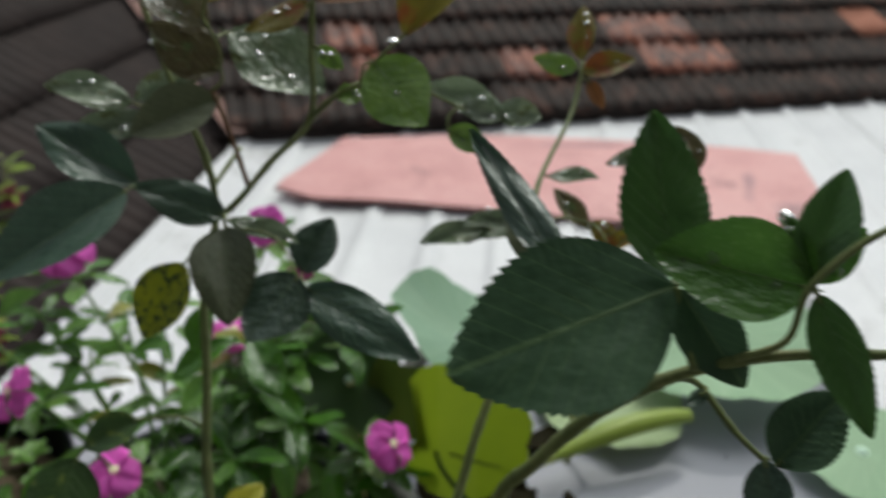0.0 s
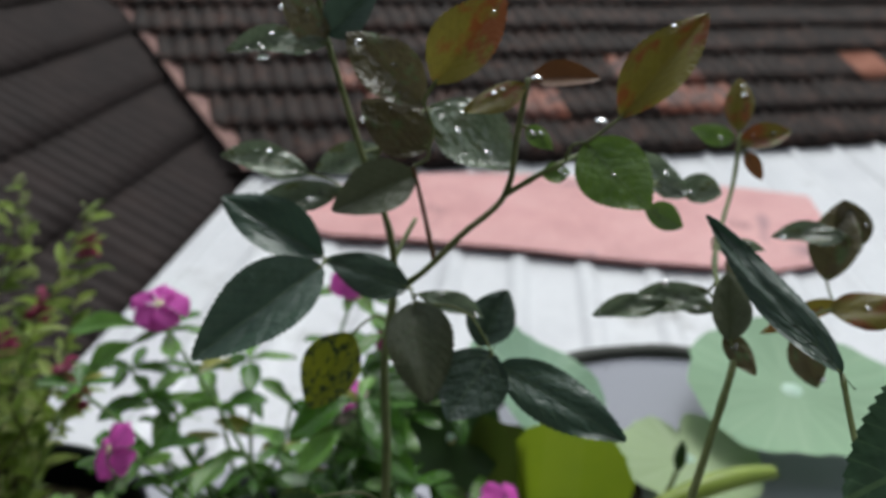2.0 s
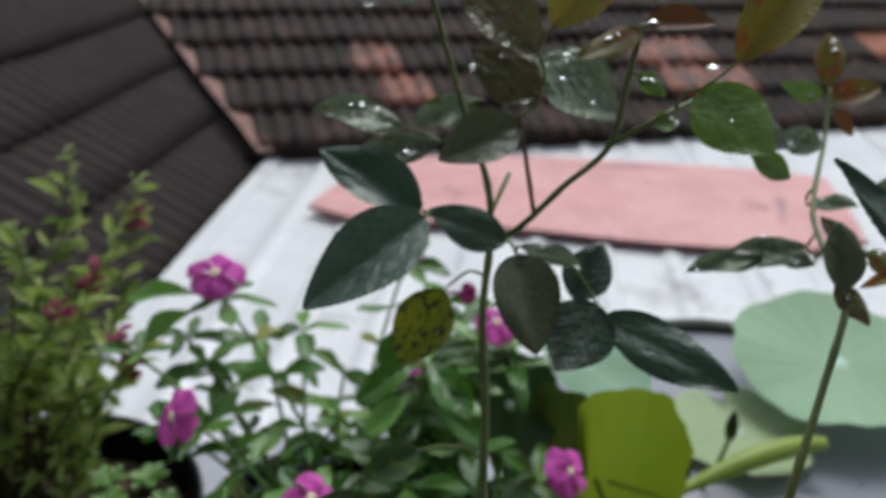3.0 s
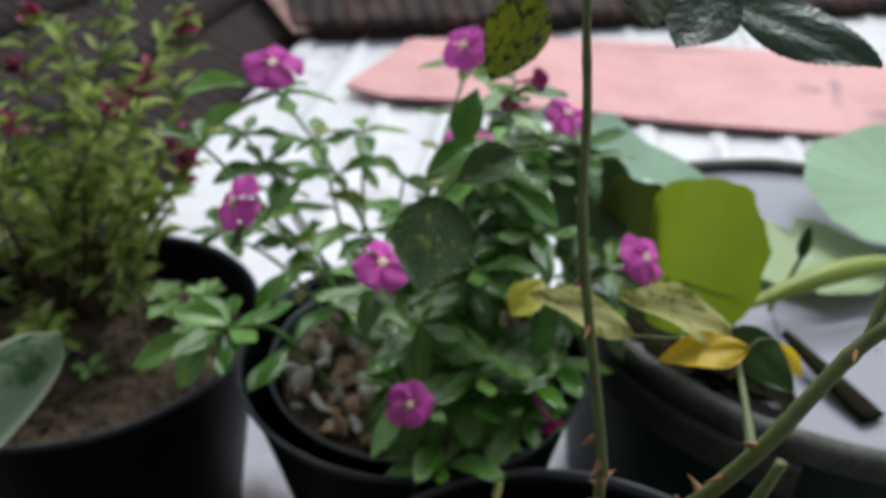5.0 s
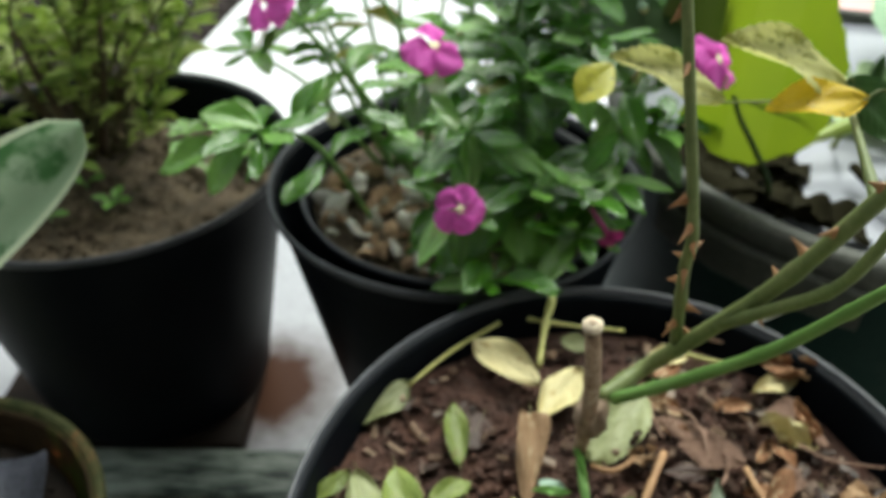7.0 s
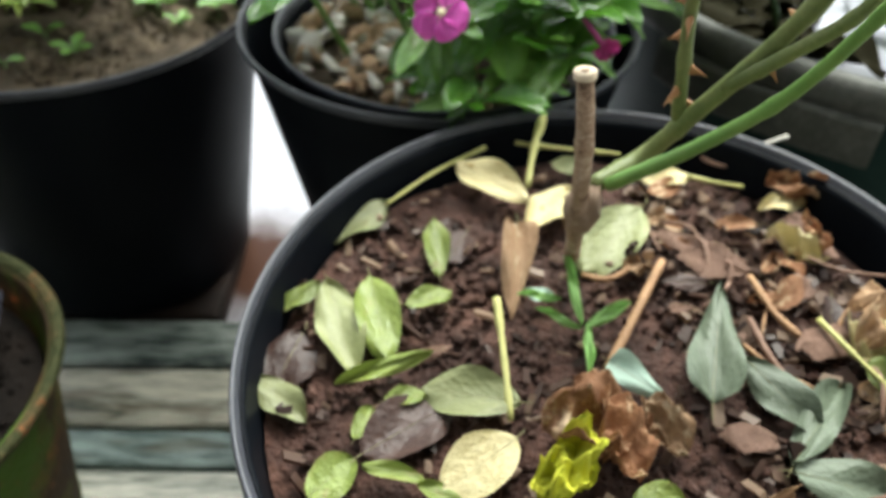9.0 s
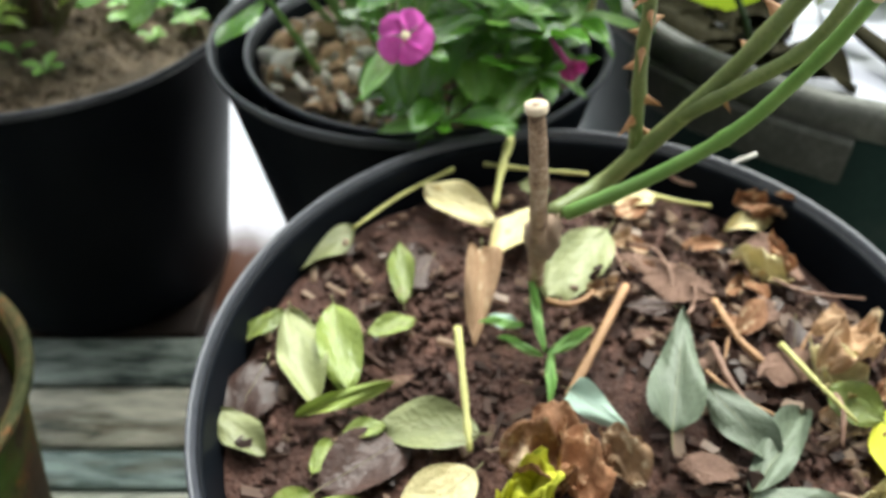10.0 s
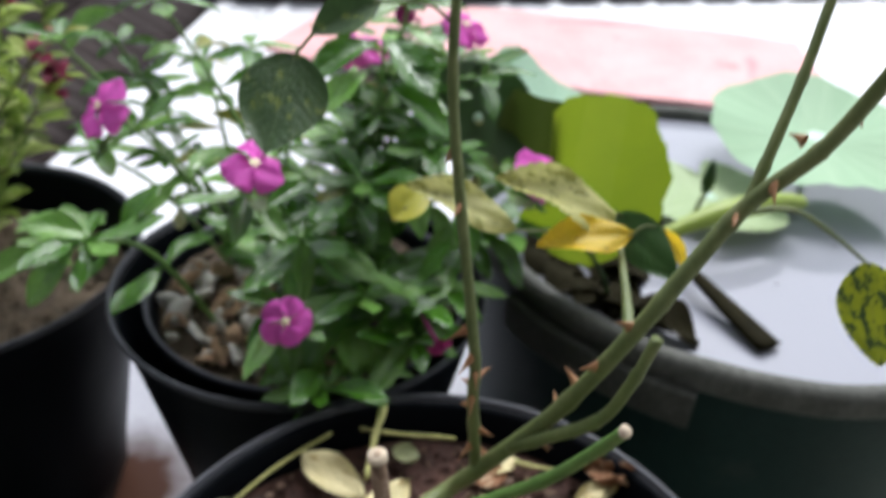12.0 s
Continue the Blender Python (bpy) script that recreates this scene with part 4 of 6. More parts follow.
rose_leaf("young", (0.211, 0.132, 0.595), (0.173, 0.130, 0.585), 0.010, (-0.205, -0.449, 0.870))
rose_leaf("young", (0.197, 0.121, 0.599), (0.238, 0.118, 0.599), 0.019, (-0.044, -0.600, 0.798))
rose_leaf("wet", (0.138, 0.153, 0.642), (0.103, 0.151, 0.659), 0.018, (0.320, -0.757, 0.570))
rose_leaf("wet", (0.133, 0.154, 0.645), (0.154, 0.152, 0.643), 0.014, (-0.030, -0.846, 0.532))
rose_leaf("wet", (0.152, 0.146, 0.596), (0.113, 0.149, 0.586), 0.016, (-0.237, -0.637, 0.733))
rose_leaf("wet", (0.161, 0.168, 0.608), (0.187, 0.167, 0.609), 0.009, (-0.053, -0.561, 0.826))
rose_leaf("young_dark", (0.178, 0.147, 0.590), (0.163, 0.156, 0.607), 0.011, (-0.021, -0.891, 0.453))
rose_leaf("young", (0.178, 0.139, 0.596), (0.191, 0.134, 0.587), 0.011, (0.013, -0.866, 0.499))
rose_leaf("matt", (0.155, -0.034, 0.657), (0.101, -0.055, 0.648), 0.040, (-0.011, -0.764, 0.646), 3)
rose_leaf("glossy_dark", (0.155, -0.032, 0.658), (0.152, -0.009, 0.691), 0.0216, (-0.1, -0.80, 0.52), 2)
rose_leaf("glossy", (0.182, -0.043, 0.661), (0.149, -0.033, 0.666), 0.0235, (-0.30, -0.74, 0.58), 0)
rose_leaf("glossy", (0.183, -0.042, 0.663), (0.177, -0.033, 0.676), 0.0056, (-0.45, -0.8, 0.39), 1)
rose_leaf("glossy", (0.183, -0.042, 0.662), (0.193, -0.040, 0.674), 0.0085, (-0.49, -0.78, 0.4), 2)
rose_leaf("dark", (0.165, -0.038, 0.630), (0.160, -0.040, 0.627), 0.0038, (-0.34, -0.75, 0.57), 2)
rose_leaf("glossy_dark", (0.182, -0.042, 0.662), (0.191, -0.031, 0.685), 0.0132, (-0.40, -0.75, 0.45), 0)
rose_leaf("matt", (0.156, -0.034, 0.656), (0.170, -0.047, 0.637), 0.0150, (-0.3, -0.83, 0.45), 0)
rose_leaf("glossy_dark", (0.182, -0.046, 0.661), (0.190, -0.065, 0.637), 0.0113, (-0.49, -0.72, 0.5), 2)
rose_leaf("matt", (0.181, -0.048, 0.615), (0.194, -0.046, 0.635), 0.0169, (-0.45, -0.69, 0.57), 1)
rose_leaf("dark", (0.178, -0.048, 0.617), (0.177, -0.060, 0.604), 0.0113, (-0.385, -0.687, 0.616))
rose_leaf("young_dark", (0.234, 0.166, 0.611), (0.224, 0.176, 0.631), 0.018, (-0.194, -0.913, 0.360))
rose_leaf("pale", (0.076, 0.085, 0.437), (0.024, 0.085, 0.462), 0.025, (0.280, -0.42, 0.86), 4)
rose_leaf("yellow", (0.078, 0.075, 0.439), (0.038, 0.068, 0.440), 0.018, (0.142, -0.45, 0.88), 4)
rose_leaf("glossy_dark", (0.074, 0.085, 0.443), (0.096, 0.065, 0.423), 0.020, (-0.151, -0.777, 0.611))
rose_leaf("pale", (0.037, 0.110, 0.419), (-0.011, 0.122, 0.438), 0.021, (0.078, -0.42, 0.90), 4)
rose_leaf("spotted", (-0.016, 0.168, 0.389), (0.003, 0.183, 0.405), 0.021, (-0.089, -0.672, 0.735))
rose_leaf("dark_mottled", (-0.057, 0.094, 0.502), (-0.066, 0.065, 0.474), 0.033, (0.001, -0.693, 0.721))
rose_leaf("dark_mottled", (-0.027, 0.095, 0.522), (-0.051, 0.089, 0.512), 0.017, (-0.10, -0.70, 0.75))
rose_leaf("yellow", (0.092, 0.080, 0.439), (0.104, 0.072, 0.425), 0.007, (-0.057, -0.887, 0.458))
# canes
cane((-0.011, 0.045, 0.302), (0.012, 0.061, 0.306), (0.024, 0.053, 0.329), (0.048, 0.037, 0.378), (0.067, 0.024, 0.430), (0.080, 0.025, 0.455), (0.095, 0.027, 0.480), (0.109, 0.020, 0.503), (0.117, 0.015, 0.526), (0.123, 0.003, 0.562), (0.129, -0.009, 0.582), (0.139, -0.025, 0.611), (0.151, -0.037, 0.631), (0.163, -0.042, 0.640), (0.178, -0.047, 0.646), (0.197, -0.058, 0.653), r=(0.0041, 0.0011))  # thick cane
cane((0.138, -0.020, 0.605), (0.141, 0.004, 0.618), (0.142, 0.019, 0.631), r=(0.0011, 0.0008))  # side petiole
cane((0.021, 0.055, 0.329), (0.016, 0.053, 0.372), (0.014, 0.053, 0.399), (0.002, 0.086, 0.486), (0.002, 0.108, 0.536), (0.001, 0.126, 0.572), (0.005, 0.145, 0.598), (0.003, 0.148, 0.625), (-0.009, 0.152, 0.660), (-0.023, 0.163, 0.706), (-0.027, 0.163, 0.728), r=(0.0027, 0.0010))  # tall cane
cane((0.095, 0.027, 0.480), (0.103, 0.036, 0.500), (0.112, 0.047, 0.520), (0.119, 0.057, 0.540), (0.131, 0.073, 0.566), (0.143, 0.090, 0.593), (0.147, 0.105, 0.599), (0.153, 0.147, 0.611), (0.176, 0.193, 0.633), (0.184, 0.213, 0.654), r=(0.0021, 0.0010))  # fork cane
cane((0.006, 0.146, 0.597), (0.018, 0.139, 0.609), (0.034, 0.136, 0.628), (0.052, 0.135, 0.647), (0.055, 0.129, 0.677), (0.057, 0.125, 0.698), r=(0.0016, 0.0011))  # branch
cane((0.052, 0.135, 0.647), (0.067, 0.123, 0.662), (0.088, 0.135, 0.668), r=(0.0013, 0.0009))  # side branch
cane((0.023, 0.138, 0.614), (0.018, 0.137, 0.638), (0.013, 0.133, 0.660), material=M_CANE_RED, r=(0.0011, 0.0008))  # red twig
cane((0.005, 0.147, 0.612), (0.015, 0.166, 0.624), r=(0.0012, 0.001))  # snag
cane((-0.005, 0.043, 0.304), (0.022, 0.033, 0.329), (0.043, 0.018, 0.360), (0.051, -0.002, 0.396), (0.051, -0.021, 0.425), material=M_CANE_BRIGHT, r=(0.0030, 0.0021))  # green shoot
cane((0.033, 0.046, 0.348), (0.046, 0.032, 0.369), (0.059, 0.019, 0.391), (0.065, 0.013, 0.415), (0.069, 0.011, 0.436), r=(0.0028, 0.0022))  # second cane
cane((-0.011, 0.060, 0.250), (-0.017, 0.036, 0.300), (-0.021, 0.026, 0.338), (-0.024, 0.028, 0.363), material=M_BARK, r=(0.0037, 0.0033))  # stub
cane((0.066, 0.027, 0.424), (0.071, 0.052, 0.427), (0.075, 0.083, 0.434), r=(0.0024, 0.0012))  # leaf shoot
cane((-0.025, 0.132, 0.618), (0.005, 0.144, 0.600), r=(0.0012, 0.001))  # leaf stalk
cane((0.155, -0.039, 0.635), (0.164, -0.035, 0.630), (0.172, -0.042, 0.621), (0.180, -0.046, 0.614), r=(0.0010, 0.0007))  # front twig
cane((0.167, -0.045, 0.644), (0.177, -0.047, 0.650), (0.181, -0.045, 0.663), (0.193, -0.046, 0.676), (0.206, -0.049, 0.681), r=(0.0009, 0.0008))  # front stalk
cane((0.158, -0.045, 0.641), (0.156, -0.037, 0.649), (0.155, -0.034, 0.657), r=(0.001, 0.0008))  # front petiole


# cut end of the dead stub
stub_tip = Vector((-0.024, 0.028, 0.3632))
for piece, r, h, mat_ in (("cut_face", 0.0042, 0.0006, M_CUT), ("pith", 0.0015, 0.0011, M_PITH)):
    ob = part(piece, lathe([(0.0, h), (r, h), (r, -0.002)], 16), mat_, rose, "pale cut end" if piece == "cut_face" else "")
    ob.matrix_basis = ROSE_INV @ Matrix.Translation(stub_tip) @ Vector((-0.1, 0.05, 1)).to_track_quat("Z", "Y").to_matrix().to_4x4()
crown_bm = bmesh.new()
bmesh.ops.create_icosphere(crown_bm, subdivisions=3, radius=1)
for v in crown_bm.verts:
    v.co *= 1 + 0.35 * noise.noise(v.co * 1.8)
crown = part("root_crown", crown_bm, M_BARK, rose, "knobbly brown root crown")
crown.matrix_basis = ROSE_INV @ Matrix.Translation((-0.013, 0.043, 0.293)) @ Matrix.Diagonal((0.008, 0.008, 0.011, 1))
tip_ob = part("cut_face", lathe([(0.0, 0.0006), (0.0019, 0.0006), (0.0023, -0.001)], 14), M_CUT, rose, "pale cut end")
tip_ob.matrix_basis = ROSE_INV @ Matrix.Translation((0.051, -0.0215, 0.4255)) @ Vector((-0.03, -0.63, 0.77)).to_track_quat("Z", "Y").to_matrix().to_4x4()

trng = random.Random(21)
TALL = spline([(0.021, 0.055, 0.329), (0.016, 0.053, 0.372), (0.014, 0.053, 0.399), (0.002, 0.086, 0.486), (0.003, 0.098, 0.536)], 10)
THICK = spline([(0.024, 0.053, 0.329), (0.048, 0.037, 0.378), (0.067, 0.024, 0.430), (0.095, 0.027, 0.480), (0.117, 0.015, 0.526)], 10)
for way, count, r in ((TALL, 13, 0.0022), (THICK, 13, 0.003)):
    for k in range(count):
        i = int((k + 0.5) / count * (len(way) - 1) * (0.75 if way is TALL else 1))
        d = (way[i + 1] - way[i]).normalized()
        side = d.orthogonal().normalized()
        side.rotate(Matrix.Rotation(trng.uniform(0, 6.28), 3, d))
        thorn(way[i] + side * r, side + d * trng.uniform(-0.35, 0.1), trng.uniform(0.65, 1.1))

# the hanging yellow leaf over the tub
cane((0.098, 0.038, 0.471), (0.125, 0.048, 0.467), (0.15, 0.055, 0.452), (0.171, 0.060, 0.437), r=(0.0011, 0.0007))
rose_leaf("mottled", (0.171, 0.060, 0.437), (0.178, 0.038, 0.402), 0.026, (-0.5, -0.7, 0.3))


def leaf_stalks():
    """Thin stalks that join each leaf to the nearest wood, or to a leaf already joined."""
    joined, left = list(ROSE_WOOD), list(LEAF_BASES)
    while left:
        gap, item, foot = min((((b - q).length, n_, q) for n_, (b, d) in enumerate(left) for q in joined[::2]), key=lambda e: e[0])
        base, way = left.pop(item)
        joined += [base, base]
        if 0.0015 < gap < 0.075:
            mid = base.lerp(foot, 0.45) - way * gap * 0.18 + Vector((0, 0, 0.04 * gap))
            set_pose(part("leaf_stalk", tube([foot, mid, base, base + way * 0.002], 0.0007, 0.0005, 6, 5), M_CANE, rose), ROSE_INV)
            joined += [mid, mid]


leaf_stalks()

DROP = link_mesh("water_drop", lathe([(0.0, 0.55), (0.4, 0.5), (0.75, 0.32), (0.95, 0.1), (1.0, 0.0), (0.0, 0.0)], 14), M_DROP)


def water_drop(at, size, up=(0, 0, 1)):
    ob = part("water_drop", DROP, None, rose)
    ob.matrix_basis = ROSE_INV @ Matrix.LocRotScale(Vector(at), Vector(up).to_track_quat("Z", "Y"), (size, size, size))


leaves = [c for c in rose.children if c.name.startswith("leaf")]
wet_names = ("rose_leaf_wet", "rose_leaf_green", "rose_leaf_young", "rose_leaf_glossy", "rose_leaf_bronze")
for ob in leaves:
    if ob.data.materials[0].name in wet_names:
        m = Matrix.Translation((-0.012, 0.045, 0.245)) @ ob.matrix_basis
        up = (m.to_3x3() @ Vector((0, 0, 1))).normalized()
        for _ in range(trng.choice((1, 2, 3, 4))):
            t, s = trng.uniform(0.2, 0.9), trng.uniform(-0.25, 0.25)
            water_drop(m @ Vector((s, t, 0.2 * abs(s) - 0.04 * t * t + 0.004)), trng.uniform(0.0006, 0.0018), up)
water_drop((-0.048, 0.147, 0.7005), 0.0028)
water_drop((0.060, 0.122, 0.699), 0.0024)
water_drop((0.088, 0.128, 0.681), 0.0026)


# ---- periwinkle ----
FLOWERS, SPIKES, BUDS = [], [], []
FLOWERS.append((Vector((-0.184, 0.395, 0.460)), Vector((0.100, -0.400, 0.900)), 0.045, M_PETAL))
FLOWERS.append((Vector((-0.201, 0.301, 0.391)), Vector((-0.600, -0.450, 0.650)), 0.043, M_PETAL))
FLOWERS.append((Vector((0.081, 0.252, 0.376)), Vector((0.600, -0.400, 0.700)), 0.040, M_PETAL))
FLOWERS.append((Vector((-0.090, 0.198, 0.404)), Vector((0.220, -0.360, 0.900)), 0.036, M_PETAL))
FLOWERS.append((Vector((-0.074, 0.172, 0.318)), Vector((0.000, -0.800, 0.600)), 0.031, M_PETAL))
FLOWERS.append((Vector((-0.036, 0.453, 0.458)), Vector((-0.300, -0.700, 0.600)), 0.042, M_PETAL))
FLOWERS.append((Vector((-0.035, 0.312, 0.435)), Vector((0.000, -0.250, 0.970)), 0.039, M_PETAL))
FLOWERS.append((Vector((0.037, 0.348, 0.440)), Vector((0.300, -0.300, 0.900)), 0.038, M_PETAL))
FLOWERS.append((Vector((0.012, 0.352, 0.464)), Vector((0.500, -0.600, 0.300)), 0.02, M_PETAL_DARK))
FLOWERS.append((Vector((0.014, 0.180, 0.298)), Vector((0.300, -0.700, -0.200)), 0.018, M_PETAL_DARK))
FLOWERS.append((Vector((-0.002, 0.372, 0.440)), Vector((-0.300, -0.500, 0.300)), 0.02, M_PETAL_DARK))
# shrub spikes
SPIKES.append(Vector((-0.369, 0.347, 0.428)))
SPIKES.append(Vector((-0.384, 0.407, 0.451)))
SPIKES.append(Vector((-0.321, 0.407, 0.414)))
SPIKES.append(Vector((-0.321, 0.474, 0.409)))
SPIKES.append(Vector((-0.284, 0.524, 0.457)))
SPIKES.append(Vector((-0.300, 0.445, 0.437)))
SPIKES.append(Vector((-0.303, 0.379, 0.437)))
SPIKES.append(Vector((-0.271, 0.402, 0.395)))
SPIKES.append(Vector((-0.263, 0.406, 0.373)))
SPIKES.append(Vector((-0.273, 0.413, 0.356)))
SPIKES.append(Vector((-0.379, 0.429, 0.489)))
SPIKES.append(Vector((-0.290, 0.538, 0.449)))
BUDS.append(Vector((-0.337, 0.525, 0.512)))
BUDS.append(Vector((-0.286, 0.535, 0.481)))
BUDS.append(Vector((-0.358, 0.441, 0.470)))
BUDS.append(Vector((-0.336, 0.511, 0.471)))
BUDS.append(Vector((-0.369, 0.461, 0.465)))
peri = thing("periwinkle_plant", "bushy periwinkle with glossy leaves and magenta flowers", "flowering plant", (-0.068, 0.318, 0.21))
PERI_INV = Matrix.Translation((0.068, -0.318, -0.21))
PERI_SHAPES = [leaf_bm(18, 4, 0.60, 0, 0.14, 0.16, 0.10, quilt=0.005, ribs=6, wave=0.03, seed=1, blunt=0.74), leaf_bm(18, 4, 0.57, 0, 0.24, 0.34, 0.12, quilt=0.005, ribs=6, wave=0.03, seed=3, blunt=0.8), leaf_bm(18, 4, 0.62, 0, 0.08, 0.05, -0.10, quilt=0.005, ribs=6, wave=0.04, seed=5, blunt=0.72)]
PERI_MESH = [link_mesh("leaf", s.copy(), k) for s in PERI_SHAPES for k in PERI]
prng = random.Random(5)


def peri_leaf(base, way, length, old=False):
    way = Vector(way).normalized()
    up = Vector((prng.uniform(-0.2, 0.2), prng.uniform(-0.35, 0.05), 1))
    if abs(way.dot(up.normalized())) > 0.95:
        up = Vector((0, -1, 0.2))
    tone = 2 if old else (1 if prng.random() < 0.36 else 0)
    ob = part("leaf", PERI_MESH[tone + 3 * prng.randrange(3)], None, peri)
    ob.matrix_basis = PERI_INV @ aim(base, Vector(base) + way * length, length * prng.uniform(0.31, 0.42), up, length)


def peri_stem(base, tip, bow, pairs, lengths=(0.03, 0.05), rosette=4):
    base, tip = Vector(base), Vector(tip)
    mid = base.lerp(tip, 0.55) + Vector(bow)
    way = spline([base, mid, tip], 10)
    set_pose(part("stem", grid_bm(tube_rows(way, 0.0022, 0.0012, 6), close=True, cap=True), M_CANE_BRIGHT, peri), PERI_INV)
    turn = prng.uniform(0, 3.14)
    for k in range(pairs):
        t = 0.42 + 0.56 * k / max(pairs - 1, 1)
        i = min(int(t * (len(way) - 1)), len(way) - 2)
        d = (way[i + 1] - way[i]).normalized()
        side = d.cross(Vector((math.cos(turn), math.sin(turn), 0.3)))
        side.z *= 0.3
        side.normalize()
        for s in (1, -1):
            if prng.random() < 0.93:
                peri_leaf(way[i], side * s + Vector((d.x, d.y, d.z * 0.5)) * prng.uniform(0.1, 0.5) + Vector((0, 0, prng.uniform(-0.25, 0.15))), prng.uniform(*lengths) * (0.8 + 0.3 * math.sin(math.pi * t)), prng.random() < 0.05 and way[i].y > 0.27)
        turn += 1.57 + prng.uniform(-0.3, 0.3)
    for k in range(rosette):
        a = turn + k * 6.28 / max(rosette, 1)
        peri_leaf(way[-2], (math.cos(a), math.sin(a), prng.uniform(0.05, 0.6)), prng.uniform(0.028, 0.048))


PETAL_SHAPE = leaf_bm(14, 5, 0.72, 0, 0.03, 0.16, 0.22, quilt=0.0, wave=0.12, seed=2, blunt=0.62)
PETAL_MESH = {k: link_mesh("petal", PETAL_SHAPE.copy(), k) for k in (M_PETAL, M_PETAL_DARK)}
EYE_MESH = link_mesh("eye", lathe([(0.0, 0.35), (0.3, 0.3), (0.55, 0.1), (1.0, 0.0)], 12), M_EYE)


def flower(centre, normal, size, material):
    """Five overlapping petals round a pale eye, on a narrow tube."""
    q = normal.normalized().to_track_quat("Z", "Y").to_matrix().to_4x4()
    base = Matrix.Translation(centre) @ q
    tube_way = [centre - normal.normalized() * 0.022, centre - normal.normalized() * 0.01, centre]
    head = set_pose(part("flower", grid_bm(tube_rows(spline(tube_way, 4), 0.0011, 0.0017, 8), close=True), material, peri, "magenta five-petalled flower" if material is M_PETAL else "fading purple flower"), PERI_INV)
    shut = 0.0 if material is M_PETAL else 0.9
    for k in range(5):
        a = k * 2 * math.pi / 5 + prng.uniform(-0.08, 0.08)
        out = base.to_3x3() @ Vector((math.cos(a), math.sin(a), shut * 1.2 + prng.uniform(-0.15, 0.18)))
        up = base.to_3x3() @ Vector((-math.cos(a) * shut, -math.sin(a) * shut, 1))
        ob = part("petal", PETAL_MESH[material], None, head)
        ob.matrix_basis = aim(centre + normal.normalized() * 0.0004 * k, centre + out.normalized() * size * prng.uniform(0.46, 0.54), size * prng.uniform(0.44, 0.55), up, size * 0.5)
    if material is M_PETAL:
        eye = part("eye", EYE_MESH, None, head, "pale yellow eye")
        eye.matrix_basis = base @ Matrix.Translation((0, 0, 0.002)) @ Matrix.Scale(size * 0.085, 4)


PC = Vector((-0.068, 0.318, 0.222))
for c, nrm, size, material in FLOWERS:
    flower(c, nrm, size, material)
    foot = PC + Vector((prng.uniform(-0.04, 0.04), prng.uniform(-0.04, 0.04), 0))
    top = c - nrm.normalized() * 0.021
    back = top.y > 0.29 and top.x < 0
    peri_stem(foot, top, Vector((0, 0, 0.02)), 4 if (top - foot).length > 0.15 else 3, (0.030, 0.046) if back else (0.036, 0.056), 5 if material is M_PETAL else 3)
for ang, out, z in ((275, 0.15, 0.265), (300, 0.14, 0.28), (320, 0.13, 0.30), (345, 0.15, 0.31),
                    (20, 0.13, 0.35), (50, 0.12, 0.37), (265, 0.09, 0.34), (300, 0.08, 0.37), (340, 0.09, 0.38), (285, 0.12, 0.31), (330, 0.05, 0.40), (10, 0.06, 0.42),):
    a = radians(ang + prng.uniform(-8, 8))
    foot = PC + Vector((0.3 * out * math.cos(a), 0.3 * out * math.sin(a), 0))
    peri_stem(foot, PC + Vector((out * math.cos(a), out * math.sin(a), z - PC.z)), Vector((0, 0, 0.025)), 5, (0.040, 0.060), 5)
peri_stem(PC + Vector((-0.06, -0.04, 0)), (-0.200, 0.226, 0.335), (0, 0, 0.03), 3, (0.035, 0.05), 5)
for base_, tip_, wide in (((-0.208, 0.222, 0.332), (-0.256, 0.203, 0.325), 0.019), ((-0.193, 0.228, 0.337), (-0.230, 0.226, 0.352), 0.020), ((-0.205, 0.226, 0.330), (-0.222, 0.190, 0.318), 0.017)):
    ob = part("leaf", PERI_MESH[1], None, peri)
    ob.matrix_basis = PERI_INV @ aim(base_, tip_, wide, (0.1, -0.45, 1), (Vector(tip_) - Vector(base_)).length)
# large leaves at the head of the plant and under its tallest flower
peri_stem(PC + Vector((0.01, 0.0, 0)), (-0.020, 0.281, 0.449), (0.01, 0.01, 0.01), 2, (0.034, 0.046), 3)
for tone, base_, tip_, wide in ((0, (-0.018, 0.279, 0.451), (0.008, 0.236, 0.437), 0.027), (0, (-0.024, 0.278, 0.450), (-0.065, 0.251, 0.440), 0.021), (0, (-0.022, 0.272, 0.428), (0.022, 0.242, 0.408), 0.021), (1, (-0.030, 0.262, 0.436), (-0.058, 0.235, 0.424), 0.017),
                                (1, (-0.198, 0.390, 0.445), (-0.257, 0.388, 0.447), 0.019), (1, (-0.203, 0.388, 0.431), (-0.252, 0.382, 0.405), 0.024), (0, (-0.034, 0.262, 0.490), (-0.046, 0.240, 0.464), 0.020), (2, (-0.150, 0.39, 0.352), (-0.112, 0.385, 0.345), 0.017)):
    ob = part("leaf", PERI_MESH[tone], None, peri)
    ob.matrix_basis = PERI_INV @ aim(base_, tip_, wide, (0.1, -0.45, 1), (Vector(tip_) - Vector(base_)).length)
